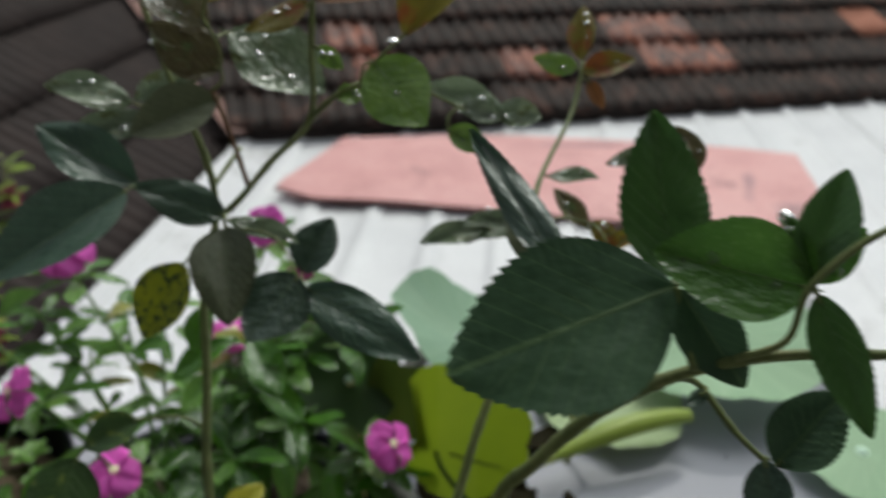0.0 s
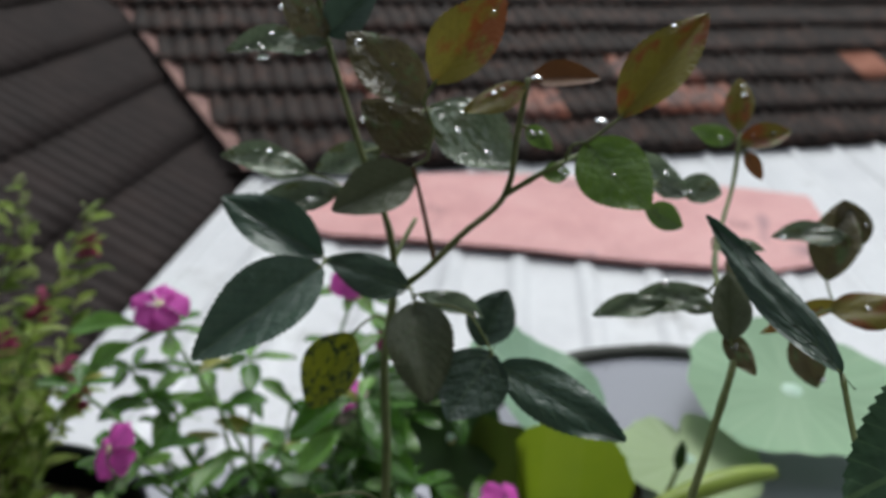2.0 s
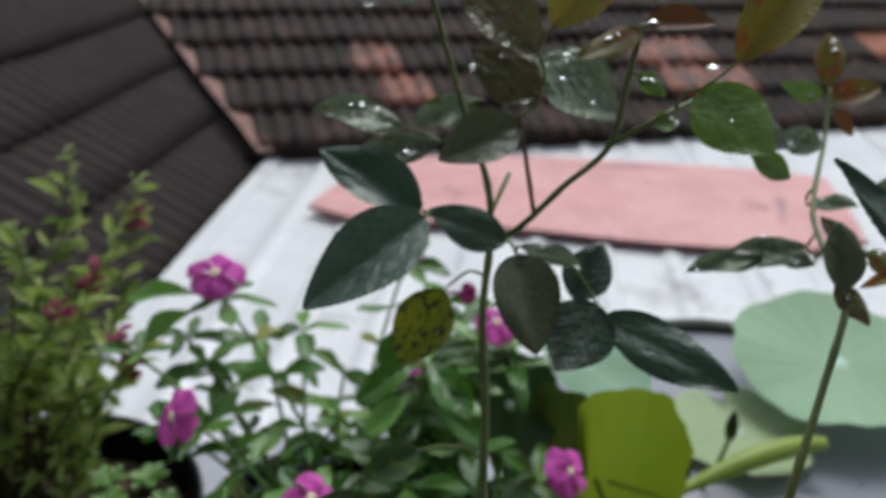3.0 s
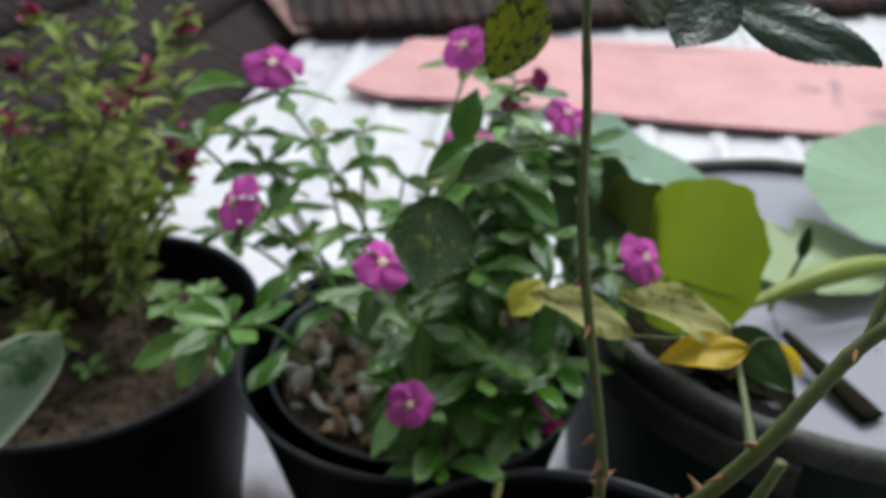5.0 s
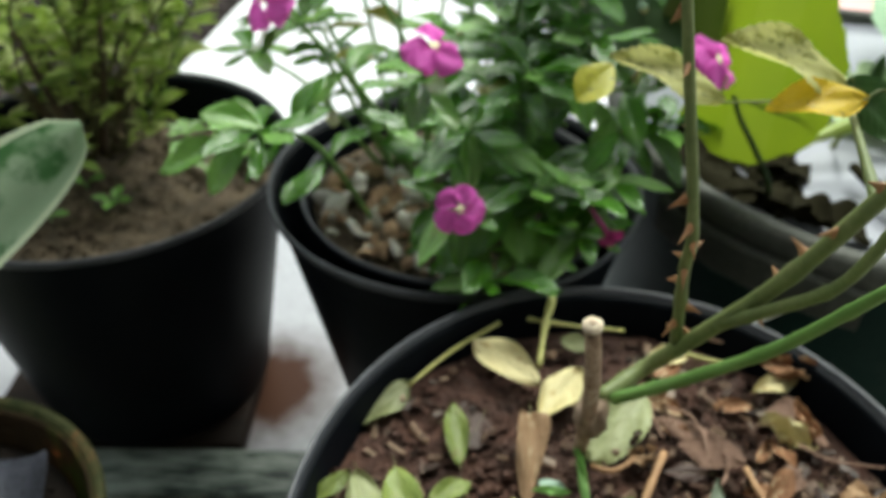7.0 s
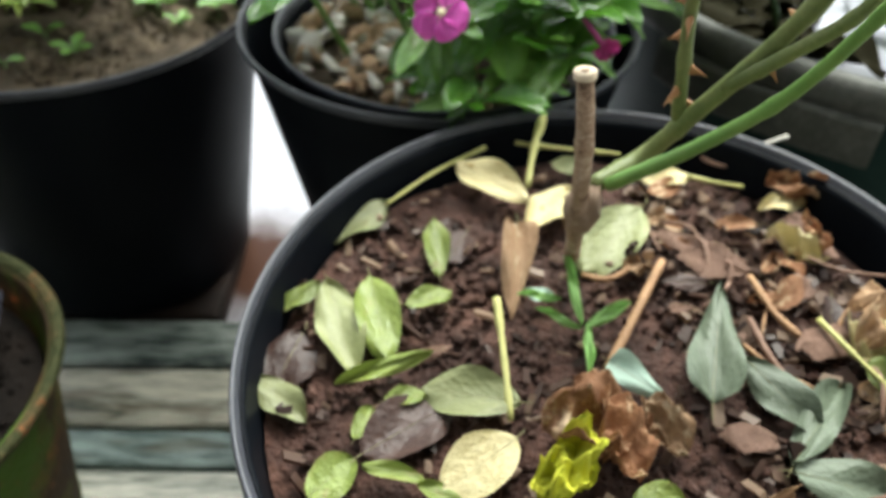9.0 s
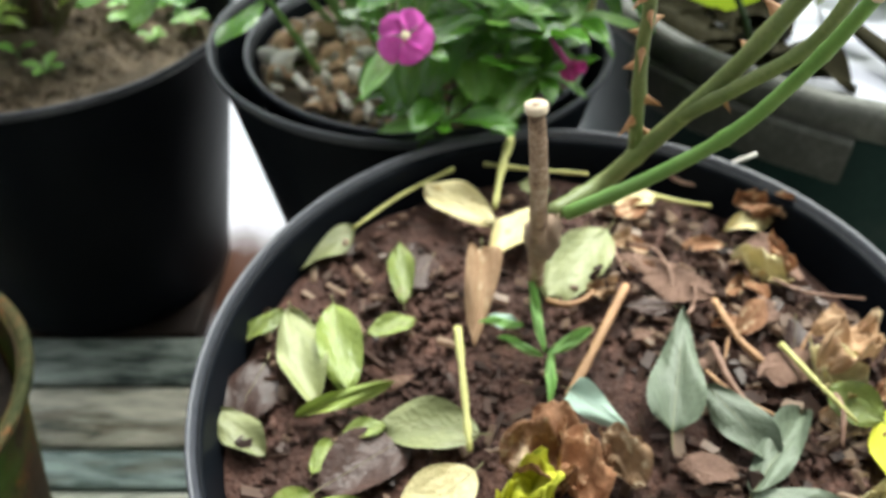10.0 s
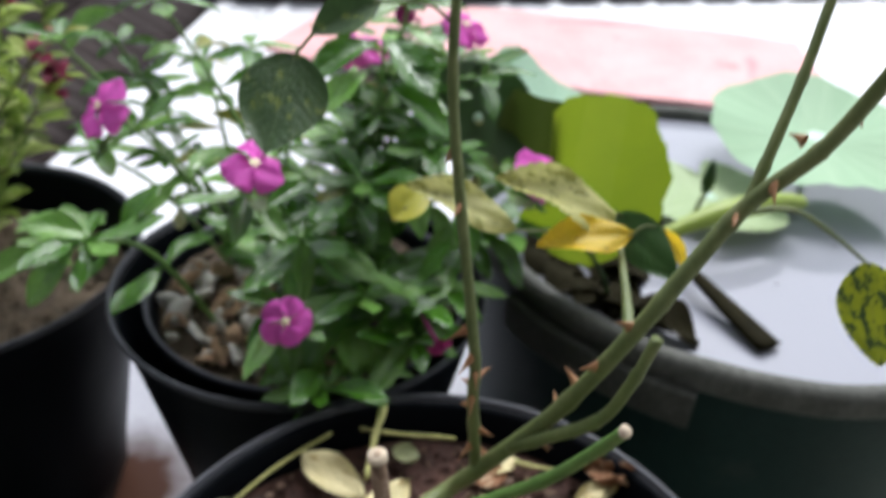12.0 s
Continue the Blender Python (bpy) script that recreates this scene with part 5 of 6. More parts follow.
# pale side shoots against the white roof
for tip_ in ((-0.200, 0.385, 0.385), (-0.238, 0.375, 0.325)):
    peri_stem(PC + Vector((-0.05, 0.02, 0)), tip_, (0, 0, 0.02), 2, (0.026, 0.04), 4)
for tip_ in ((-0.215, 0.39, 0.41), (-0.16, 0.43, 0.385), (-0.19, 0.345, 0.36), (-0.12, 0.42, 0.40), (-0.235, 0.33, 0.43)):
    peri_stem(PC + Vector((-0.05, 0.03, 0)), tip_, (0, 0, 0.02), 3, (0.02, 0.032), 4)
for k in range(5):
    tip_ = (prng.uniform(-0.24, -0.03), prng.uniform(0.33, 0.44), prng.uniform(0.30, 0.385))
    peri_stem(PC + Vector((-0.03, 0.05, 0)), tip_, (prng.uniform(-0.03, 0.03), prng.uniform(-0.02, 0.03), prng.uniform(-0.01, 0.03)), 4, (0.022, 0.042), prng.choice((2, 3, 4)))
# the thick dark middle of the plant
for k in range(8):
    tip_ = (prng.uniform(-0.06, 0.07), prng.uniform(0.31, 0.41), prng.uniform(0.345, 0.425))
    peri_stem(PC + Vector((0.02, 0.04, 0)), tip_, (prng.uniform(-0.03, 0.03), prng.uniform(-0.02, 0.03), 0.02), 4, (0.034, 0.052), 4)


def periwinkle_mulch():
    rng = random.Random(31)
    for k in range(110):
        a, r = rng.uniform(2.8, 5.0), rng.uniform(0.035, 0.109)
        c = Vector((-0.071 + r * math.cos(a), 0.315 + r * math.sin(a), 0.238 + rng.uniform(0, 0.006)))
        bm = bmesh.new()
        bmesh.ops.create_icosphere(bm, subdivisions=2 if k % 3 == 0 else 1, radius=1)
        for v in bm.verts:
            v.co *= 1 + 0.7 * noise.noise(v.co * 1.1 + Vector((k * 5.3, 0, 0)))
        s = rng.uniform(0.003, 0.0085)
        pale = k % 5 in (0, 2)
        ob = part("pebble", bm, M_STONE if pale else M_CHIP_PALE, None, smooth=pale)
        ob.matrix_basis = Matrix.LocRotScale(c, Euler((rng.random() * 6, rng.random() * 6, rng.random() * 6)), (s, s * 1.5, s * 0.5))
        tagged(ob, "small pale pebble on the potting soil" if pale else "small brown bark nugget on the potting soil", "pebble" if pale else "bark", "mulch under the periwinkle")


periwinkle_mulch()


# ---- flowering shrub in the tall black pot ----
def leaflets(spots, size, rng, width=0.32):
    bm = bmesh.new()
    for p, way in spots:
        L = size * rng.uniform(0.7, 1.3)
        up = Vector((rng.uniform(-0.5, 0.5), rng.uniform(-0.6, 0.2), 1))
        m = aim(p, p + way.normalized() * L, L * width * rng.uniform(0.8, 1.2), up, L)
        v = [bm.verts.new(m @ Vector(q)) for q in ((0, 0, 0), (0.42, 0.35, 0.08), (0, 0.4, -0.02), (-0.42, 0.35, 0.08), (0.33, 0.7, 0.02), (0, 0.75, -0.1), (-0.33, 0.7, 0.02), (0, 1, -0.2))]
        for f in ((0, 1, 2), (0, 2, 3), (1, 4, 5, 2), (3, 2, 5, 6), (4, 7, 5), (6, 5, 7)):
            bm.faces.new([v[i] for i in f])
    return bm


def island_leaf(name, a, b, c):
    m, n, l, bs = shader(name, 0.4, 0.4)
    g = n.new("ShaderNodeNewGeometry")
    col = ramp(n, l, g.outputs["Random Per Island"], [(0.0, a), (0.55, b), (1.0, c)])
    l.new(col, bs.inputs["Base Color"])
    tr = n.new("ShaderNodeBsdfTranslucent")
    l.new(col, tr.inputs["Color"])
    ms = n.new("ShaderNodeMixShader")
    ms.inputs[0].default_value = 0.55
    l.new(bs.outputs[0], ms.inputs[1])
    l.new(tr.outputs[0], ms.inputs[2])
    l.new(ms.outputs[0], n["Material Output"].inputs["Surface"])
    return m


M_SHRUB = island_leaf("shrub_leaf", (0.14, 0.215, 0.045), (0.37, 0.50, 0.10), (0.68, 0.74, 0.34))
M_SPIKE = island_leaf("shrub_petal", (0.16, 0.015, 0.05), (0.32, 0.03, 0.10), (0.5, 0.09, 0.19))
M_BUD = island_leaf("shrub_bud", (0.22, 0.28, 0.09), (0.34, 0.4, 0.15), (0.46, 0.5, 0.24))
M_BARK_DARK = surface("shrub_bark", [(0.3, (0.035, 0.022, 0.014)), (0.5, (0.09, 0.06, 0.038)), (0.7, (0.2, 0.14, 0.09))], 90, 500, 0.8, relief=0.7, depth=0.001, seeded=False)
M_TWIG = surface("shrub_stem", [(0.3, (0.07, 0.06, 0.03)), (0.7, (0.17, 0.16, 0.07))], 60, 400, 0.7, seeded=False)


def shrub():
    sh = thing("flowering_shrub", "fine-leaved green shrub with small crimson flowers", "shrub", (-0.40, 0.42, 0.20))
    inv = Matrix.Translation((0.40, -0.42, -0.20))
    rng = random.Random(8)
    tips = [(p, "flower") for p in SPIKES] + [(p, "bud") for p in BUDS]
    for _ in range(30):
        a, r = rng.uniform(0, 6.28), 0.16 * math.sqrt(rng.random())
        tips.append((Vector((-0.44 + r * 1.15 * math.cos(a), 0.42 + r * math.sin(a), rng.uniform(0.27, 0.45) - 0.25 * r)), "leafy"))
    for k in range(6):
        a = k * 1.05 + 0.4
        foot = Vector((-0.40 + 0.012 * math.cos(a), 0.42 + 0.012 * math.sin(a), 0.192))
        way = [foot, foot + Vector((0.012 * math.cos(a), 0.012 * math.sin(a), 0.04)), foot + Vector((0.035 * math.cos(a), 0.03 * math.sin(a), 0.10)), foot + Vector((0.05 * math.cos(a), 0.045 * math.sin(a), 0.15))]
        set_pose(part("trunk", tube(way, 0.0055, 0.0016, 8, 6, 0.3), M_BARK_DARK, sh, "woody brown base"), inv)
    for tip, kind in tips:
        foot = Vector((-0.40 + rng.uniform(-0.035, 0.035), 0.42 + rng.uniform(-0.03, 0.03), 0.198))
        way = spline([foot, foot.lerp(tip, 0.5) + Vector((rng.uniform(-0.02, 0.02), rng.uniform(-0.02, 0.02), 0.015)), tip], 9)
        set_pose(part("stem", grid_bm(tube_rows(way, 0.0017, 0.0008, 5), close=True, cap=True), M_TWIG, sh), inv)
        spots = []
        for i in range(8, len(way)):
            for k in range(2):
                a = rng.uniform(0, 6.28)
                spots.append((way[i - 1].lerp(way[i], rng.random()), Vector((math.cos(a), math.sin(a), rng.uniform(0.0, 1.0)))))
        set_pose(part("foliage", leaflets(spots, 0.026, rng, 0.38), M_SHRUB, sh, smooth=False), inv)
        if kind != "leafy":
            blob = []
            for k in range(16 if kind == "flower" else 34):
                a = rng.uniform(0, 6.28)
                h = rng.uniform(-0.010, 0.008) if kind == "flower" else rng.uniform(-0.045, 0.012)
                blob.append((tip + Vector((0, 0, h)), Vector((math.cos(a), math.sin(a), rng.uniform(-0.2, 0.8)))))
            name_ = "flower" if kind == "flower" else "bud_spike"
            set_pose(part(name_, leaflets(blob, 0.011 if kind == "flower" else 0.007, rng, 0.75), M_SPIKE if kind == "flower" else M_BUD, sh, "small crimson flower cluster" if kind == "flower" else "pale green bud spike", smooth=False), inv)


shrub()


def seedling(at, size, count, seed):
    rng = random.Random(seed)
    s = thing("weed_seedling", "small bright green weed seedling in the soil", "weed", at, "seedlings in the shrub pot")
    part("stem", tube([(0, 0, -0.004), (0.001, 0.001, size * 0.6)], 0.0009, 0.0006, 5, 3), M_BLADE, s)
    for k in range(count):
        a = k * 6.28 / count + rng.uniform(-0.3, 0.3)
        ob = part("leaf", PERI_MESH[1], None, s)
        ob.matrix_basis = aim((0, 0, size * 0.6), Vector((math.cos(a), math.sin(a), 0.35 + 0.3 * rng.random())) * size + Vector((0, 0, size * 0.6)), size * 0.62, (0, 0, 1), size)


for k, (x, y, s, n_) in enumerate(((-0.381, 0.352, 0.017, 2), (-0.350, 0.328, 0.015, 4), (-0.393, 0.305, 0.016, 2), (-0.285, 0.385, 0.012, 4), (-0.31, 0.41, 0.018, 6), (-0.26, 0.41, 0.016, 5), (-0.28, 0.44, 0.018, 6), (-0.32, 0.44, 0.018, 6))):
    seedling((x, y, 0.203), s, n_, 40 + k)


def broad_leaf_plant():
    b = thing("broad_leaf_plant", "broad smooth green leaf with a pale margin", "houseplant", (-0.40, 0.05, 0.13))
    rows = []
    way = spline([(-0.049, 0.005, 0.0), (-0.019, 0.03, 0.10), (0.061, 0.098, 0.185), (0.115, 0.139, 0.229)], 8)
    for i in range(25):
        t = i / 24
        w = 0.025 * min(1.0, 0.35 + 0.9 * t) * math.sqrt(max(0.0, 1 - max(0.0, (t - 0.62) / 0.38) ** 2.4))
        c = way[i]
        x = Vector((0.70, -0.10, -0.50)).normalized()
        nrm = Vector((0.3, -0.75, 0.6))
        rows.append([c + x * (w * s) + nrm * (0.012 * s * s + 0.004 * math.sin(6 * t) * s) for s in (-1, -0.84, -0.45, 0, 0.45, 0.84, 1)])
    bm = grid_bm(rows)
    me = link_mesh("blade", bm, [M_HOSTA, M_HOSTA_EDGE])
    for i, p in enumerate(me.polygons):
        p.material_index = 1 if i % 6 in (0, 5) else 0
    part("blade", me, None, b)
    other = part("blade", me, None, b)
    other.matrix_basis = pose(-0.03, -0.01, -0.03, 8, -10, 75)


broad_leaf_plant()


# ---- lotus in the tub ----
def pad(name, label, centre, radius, normal, material, cup=0.1, wave=0.05, stalk=True, notch=0.0, seed=0):
    p = thing(name, label, "water plant", centre, "lotus leaves")
    rows = []
    for j in range(13):
        t = j / 12
        rows.append([])
        for k in range(72):
            a = 2 * math.pi * k / 72
            r = radius * t * (1 + t * (0.035 * math.sin(3 * a + seed) + 0.02 * math.sin(7 * a + seed * 2) + 0.012 * math.sin(13 * a + seed) * t * t + 0.008 * math.sin(23 * a + seed * 3) * t * t))
            cut = notch * math.exp(-((a - 4.7) / 0.16) ** 2) * t
            r *= 1 - cut
            z = cup * radius * t * t + wave * radius * t * t * math.sin(4 * a + seed) + 0.006 * radius * math.cos(20 * a) * t
            rows[-1].append((r * math.cos(a), r * math.sin(a), z))
    bm = grid_bm(rows, close=True)
    bmesh.ops.remove_doubles(bm, verts=bm.verts, dist=1e-6)
    blade = part("blade", bm, material, p)
    blade.matrix_basis = Vector(normal).normalized().to_track_quat("Z", "Y").to_matrix().to_4x4()
    navel = part("navel", lathe([(0.0, 0.0025), (radius * 0.05, 0.002), (radius * 0.1, 0.0)], 14), LITTER["mint"], p, "pale centre of the pad")
    navel.matrix_basis = blade.matrix_basis.copy()
    if stalk:
        part("stalk", tube([(0, 0, -0.001), (0.005, 0.006, (0.235 - centre[2]) * 0.5), (0.004, 0.015, 0.235 - centre[2])], 0.0035, 0.004, 8, 5), M_STALK, p)
    return p


pad("lotus_pad", "pale mint round lotus pad raised over the water", (0.425, 0.515, 0.295), 0.112, (-0.05, -0.12, 1), LOTUS_MINT, 0.08, 0.05, seed=1)
pad("lotus_pad", "pale mint lotus pad floating on the water", (0.296, 0.450, 0.258), 0.072, (0, 0, 1), LOTUS_PALE, 0.05, 0.03, False, 0.5, seed=2)
pad("lotus_pad", "pale lotus pad at the edge of the tub", (0.505, 0.36, 0.268), 0.062, (-0.1, -0.1, 1), LOTUS_MINT, 0.05, 0.05, seed=3)
pad("lotus_leaf", "glaucous green lotus leaf standing above the others", (0.147, 0.486, 0.315), 0.082, (0.50, -0.15, 0.85), LOTUS_GREY, 0.12, 0.07, seed=4)


def folded_leaf():
    """A disc of a leaf standing on edge, creased near one side; the part past the crease leans back, its shade painted
    in darker olive.
    """
    p = thing("folded_lotus_leaf", "yellow-green lotus leaf standing on edge, one side creased back and painted in shade", "water plant", (0.131, 0.300, 0.347), "lotus leaves")

    def at(a, t):
        r = t * (0.0625 + 0.006 * math.cos(2 * a - 3.66) + t * t * (0.0016 * math.sin(7 * a + 0.5) + 0.0012 * math.sin(13 * a + 1.2) + 0.0007 * math.sin(29 * a)))
        x, z = r * math.cos(a), r * math.sin(a)
        return x, z, 0.10 * r * math.sin(2 * a + 0.4) * t

    main, flap = [], []
    for j in range(15):
        t = j / 14
        main.append([])
        for k in range(73):
            x, z, y = at(2 * math.pi * k / 72, t)
            x = max(x, -0.0315 - 0.11 * z - max(0.0, -0.008 - z) * 0.9)
            main[-1].append((x, y, z))
    for j in range(9):
        z0 = 0.058 - 0.074 * j / 8
        flap.append([])
        for k in range(9):
            w = k / 8 * 0.050 * math.sqrt(max(0.03, 1 - ((z0 - 0.008) / 0.068) ** 2))
            crease = -0.0315 - 0.11 * z0
            flap[-1].append((crease + 0.008 - w * 0.92, 0.003 + 0.30 * w + 0.003 * math.sin(180 * w + 40 * z0) * min(1.0, w * 60), z0 + 0.10 * w))
    bm = grid_bm(main)
    bmesh.ops.remove_doubles(bm, verts=bm.verts, dist=1e-5)
    part("blade", bm, LOTUS_LIME, p)
    part("creased_side", grid_bm(flap), LOTUS_SHADE_AND_RIB, p, "leaf side past the crease, its shade painted in dark olive")
    part("midrib", tube([(-0.006, -0.002, -0.020), (0.022, -0.003, -0.030), (0.046, -0.002, -0.036)], 0.0012, 0.0005, 6, 6), LOTUS_SHADE_AND_RIB, p, "dark green rib")
    part("stalk", tube([(-0.018, -0.006, -0.014), (-0.012, -0.012, -0.028), (0.000, -0.014, -0.046), (0.020, -0.013, -0.078), (0.028, -0.004, -0.108)], 0.0016, 0.0024, 8, 6), LOTUS_DARK, p, "thin dark leaf stalk")


folded_leaf()
pad("lotus_leaf", "dark green lotus leaf standing among the periwinkle stems", (0.047, 0.318, 0.385), 0.040, (0.25, -0.75, 0.62), LOTUS_DARK, 0.14, 0.09, seed=6)


def rolled_leaf():
    p = thing("rolled_lotus_leaf", "young lotus leaf still rolled into a pale green scroll", "water plant", (0.205, 0.350, 0.268), "lotus leaves")
    rows = []
    for i in range(25):
        t = i / 24
        c = Vector((0.150 * t, 0.046 * t, 0.018 * math.sin(2.2 * t)))
        r = 0.0115 * (0.35 + 1.5 * t * (1.15 - t) * 1.6)
        rows.append([c + Vector((-0.29, 0.95, 0)) * (r * (1 - 0.035 * k) * math.cos(0.32 * k)) + Vector((0, 0, 1)) * (r * (1 - 0.035 * k) * math.sin(0.32 * k)) for k in range(26)])
    part("scroll", grid_bm(rows), LOTUS_SCROLL, p)
    part("stalk", tube([(0, 0, 0), (-0.02, 0.02, -0.01), (-0.03, 0.05, -0.03)], 0.003, 0.0035, 8, 5), M_STALK, p)


rolled_leaf()


def lotus_bud():
    p = thing("lotus_bud", "small dark green pointed lotus bud on a stalk", "water plant", (0.263, 0.394, 0.290), "lotus leaves")
    part("bud", lathe([(0.0, 0.0), (0.004, 0.003), (0.0058, 0.011), (0.0052, 0.02), (0.003, 0.028), (0.0, 0.033)], 14), LOTUS_DARK, p)
    part("stalk", tube([(0, 0, 0.001), (-0.012, -0.01, -0.02), (-0.03, -0.02, -0.05)], 0.002, 0.0025, 8, 5), M_CANE, p)


lotus_bud()


def dead_stalk():
    rows = []
    for i in range(17):
        t = i / 16
        c = Vector((0.226, 0.318, 0.264)).lerp(Vector((0.262, 0.232, 0.252)), t)
        w = 0.0045 + 0.0095 * t * (1.5 - 0.7 * t)
        x = Vector((0.92, 0.39, 0))
        rows.append([c - x * w, c - x * w * 0.5 + Vector((0, 0, 0.004)), c + x * w * 0.5 + Vector((0, 0, 0.004)), c + x * w, c + Vector((0, 0, -0.002))])
    ob = part("dead_stalk", grid_bm(rows, close=True, cap=True), M_DEAD, None)
    return tagged(ob, "dark rotting leaf stalk afloat in the tub", "dead stalk")


dead_stalk()
DEAD = [(0.165, 0.36, 10), (0.20, 0.33, 70), (0.15, 0.40, 220), (0.19, 0.39, 300), (0.145, 0.345, 40), (0.18, 0.31, 150), (0.13, 0.375, 260), (0.165, 0.33, 330), (0.150, 0.320, 285)]
DEAD += [(0.314 + 0.208 * math.cos(radians(a)), 0.424 + 0.208 * math.sin(radians(a)), a) for a in (194, 203, 211, 219, 226)]
for k, (x, y, a) in enumerate(DEAD):
    ob = part("dead_lotus_leaf", leaf_bm(14, 3, 0.5, 0, 0.2, 0.1, 0.4, wave=0.2, seed=k), M_DEAD, None)
    ob.matrix_basis = pose(x, y, 0.2530, 4, -4, a) @ Matrix.Diagonal((0.042, 0.056, 0.03, 1))
    tagged(ob, "blackened rotting lotus leaf in the water", "dead leaf", "dead lotus leaves")


def floating_specks():
    rng = random.Random(61)
    bm = bmesh.new()
    for _ in range(40):
        a, r = rng.uniform(0, 6.28), 0.22 * math.sqrt(rng.random())
        m = Matrix.Translation((0.314 + r * math.cos(a), 0.424 + r * math.sin(a), 0.2492)) @ Matrix.Rotation(rng.random() * 6, 4, "Z") @ Matrix.Scale(rng.uniform(0.0006, 0.0028), 4)
        v = [bm.verts.new(m @ Vector(q)) for q in ((1, 0, 0), (0.2, 0.5, 0.2), (-1, 0.3, 0), (-0.3, -0.5, 0.1))]
        bm.faces.new(v)
    ob = part("floating_specks", bm, LITTER["rotten"], None)
    tagged(ob, "dark specks of plant debris on the water", "debris", kind="stuff")


floating_specks()

# ---- litter on the rose soil ----
LITTER_SHAPES = [leaf_bm(22, 5, 0.52, 0, 0.05, 0.03, 0.16, quilt=0.004, wave=0.04, seed=1, blunt=0.56), leaf_bm(22, 5, 0.50, 0, 0.12, 0.14, 0.2, quilt=0.004, wave=0.06, seed=5, blunt=0.60), leaf_bm(40, 9, 0.5, 0, 0.35, 0.25, 0.4, quilt=0.006, wave=0.08, seed=9, blunt=0.62), leaf_bm(20, 4, 0.22, 0, 0.30, 0.10, 0.3, quilt=0.0, wave=0.06, seed=3)]
for v in LITTER_SHAPES[2].verts:
    v.co += Vector((0.22 * noise.noise(v.co * 2.4), 0.12 * noise.noise(v.co * 3 + Vector((3, 0, 0))), 0.75 * abs(noise.noise(v.co * 2.3 + Vector((0, 7, 0)))) + 0.22 * abs(noise.noise(v.co * 6)) + 0.05 * noise.noise(v.co * 15)))
LITTER_MESH = {}
LITTER_RIBS = {k: link_mesh("midrib", tube([(0, t / 8 * 0.94, -droop * (t / 8) ** 2 + 0.004) for t in range(9)], 0.006, 0.002, 5, 2), M_VEIN_PALE) for k, droop in ((0, 0.03), (1, 0.14), (3, 0.10))}
LITTER_STALK = link_mesh("stalk", tube([(0, 0.01, 0.003), (0.01, -0.05, 0.006), (0.03, -0.12, 0.002)], 0.014, 0.010, 6, 3), M_VEIN_PALE)
LITTER_WORDS = {"cream": "fallen cream-yellow leaf on the soil", "sage": "fallen dull sage-green leaf on the soil", "lime": "fallen yellow-green leaf on the soil", "grey": "wilted grey-green leaf lying on the soil", "brown": "dry brown leaf on the soil", "tan": "dry papery tan leaf on the soil",
                "rotten": "dark rotting leaf pressed into the soil", "mint": "torn pale mint leaf scrap on the soil", "bright": "crumpled bright yellow leaf on the soil"}
LITTER_TALLY = [0]


def fallen_leaf(kind, base, tip, width, normal, crumpled=False, shape=None):
    k = shape if shape is not None else 2 if crumpled else LITTER_TALLY[0] % 2
    LITTER_TALLY[0] += 1
    if (kind, k) not in LITTER_MESH:
        LITTER_MESH[kind, k] = link_mesh("fallen_leaf", LITTER_SHAPES[k].copy(), LITTER[kind])
    size = (Vector(tip) - Vector(base)).length
    ob = new("fallen_leaf")
    ob.matrix_basis = aim(base, tip, width, normal, size)
    part("blade", LITTER_MESH[kind, k], None, ob)
    if k != 2:
        part("midrib", LITTER_RIBS[k], None, ob)
        part("stalk", LITTER_STALK, None, ob)
    return tagged(ob, LITTER_WORDS[kind] + (", curled up" if crumpled else ""), "leaf", "fallen leaves")


STICK_WORDS = {"dry_stick": "short dry brown stick on the soil", "yellow_stalk": "yellowed leaf stalk on the soil", "bark_chip": "thin dark twig on the soil", "pale_pebble": "thin pale grey twig by the rim"}


def fallen_stick(material, *points, r):
    ob = part("fallen_stick", tube(points, r[0] * 0.72, r[1] * 0.72, 8, 6, 0.4, 7), material, None)
    return tagged(ob, STICK_WORDS[material.name], "stick", "fallen sticks")


def chip_bm(rng):
    bm = box_bm(-0.5, 0, -0.12, 0.5, 1, 0.12, 0.06)
    bmesh.ops.subdivide_edges(bm, edges=bm.edges[:], cuts=3, use_grid_fill=True)
    shift = Vector((rng.random() * 9, rng.random() * 9, 0))
    for v in bm.verts:
        v.co += Vector((noise.noise(v.co * 1.3 + shift), noise.noise(v.co * 1.3 + shift * 2), 0.5 * noise.noise(v.co * 2 + shift))) * 0.55
        v.co.x *= 0.45 + 0.75 * math.sin(math.pi * min(max(v.co.y, 0.0), 1.0)) + 0.25 * noise.noise(v.co * 4 + shift)
        v.co.z += 0.25 * v.co.x * v.co.x
    return bm


chip_rng = random.Random(77)
CHIP_MESH = [link_mesh("bark_chip", chip_bm(chip_rng), M_CHIP, False) for _ in range(6)]


def bark_chip(base, tip, width):
    ob = new("bark_chip", CHIP_MESH[chip_rng.randrange(6)])
    ob.matrix_basis = aim(base, tip, width * 0.8, (chip_rng.uniform(-0.4, 0.4), -0.4, 1), 0.006)
    return tagged(ob, "flat reddish-brown bark chip on the soil", "bark chip", "bark chips")


def grass_blade(base, tip, width):
    ob = new("grass_blade", LITTER_MESH.setdefault("blade", link_mesh("grass_blade", LITTER_SHAPES[1].copy(), M_BLADE)))
    ob.matrix_basis = aim(base, tip, width, (0, -0.5, 1), (Vector(tip) - Vector(base)).length)
    return tagged(ob, "fresh green grass blade sprouting from the soil", "grass", "grass sprout")


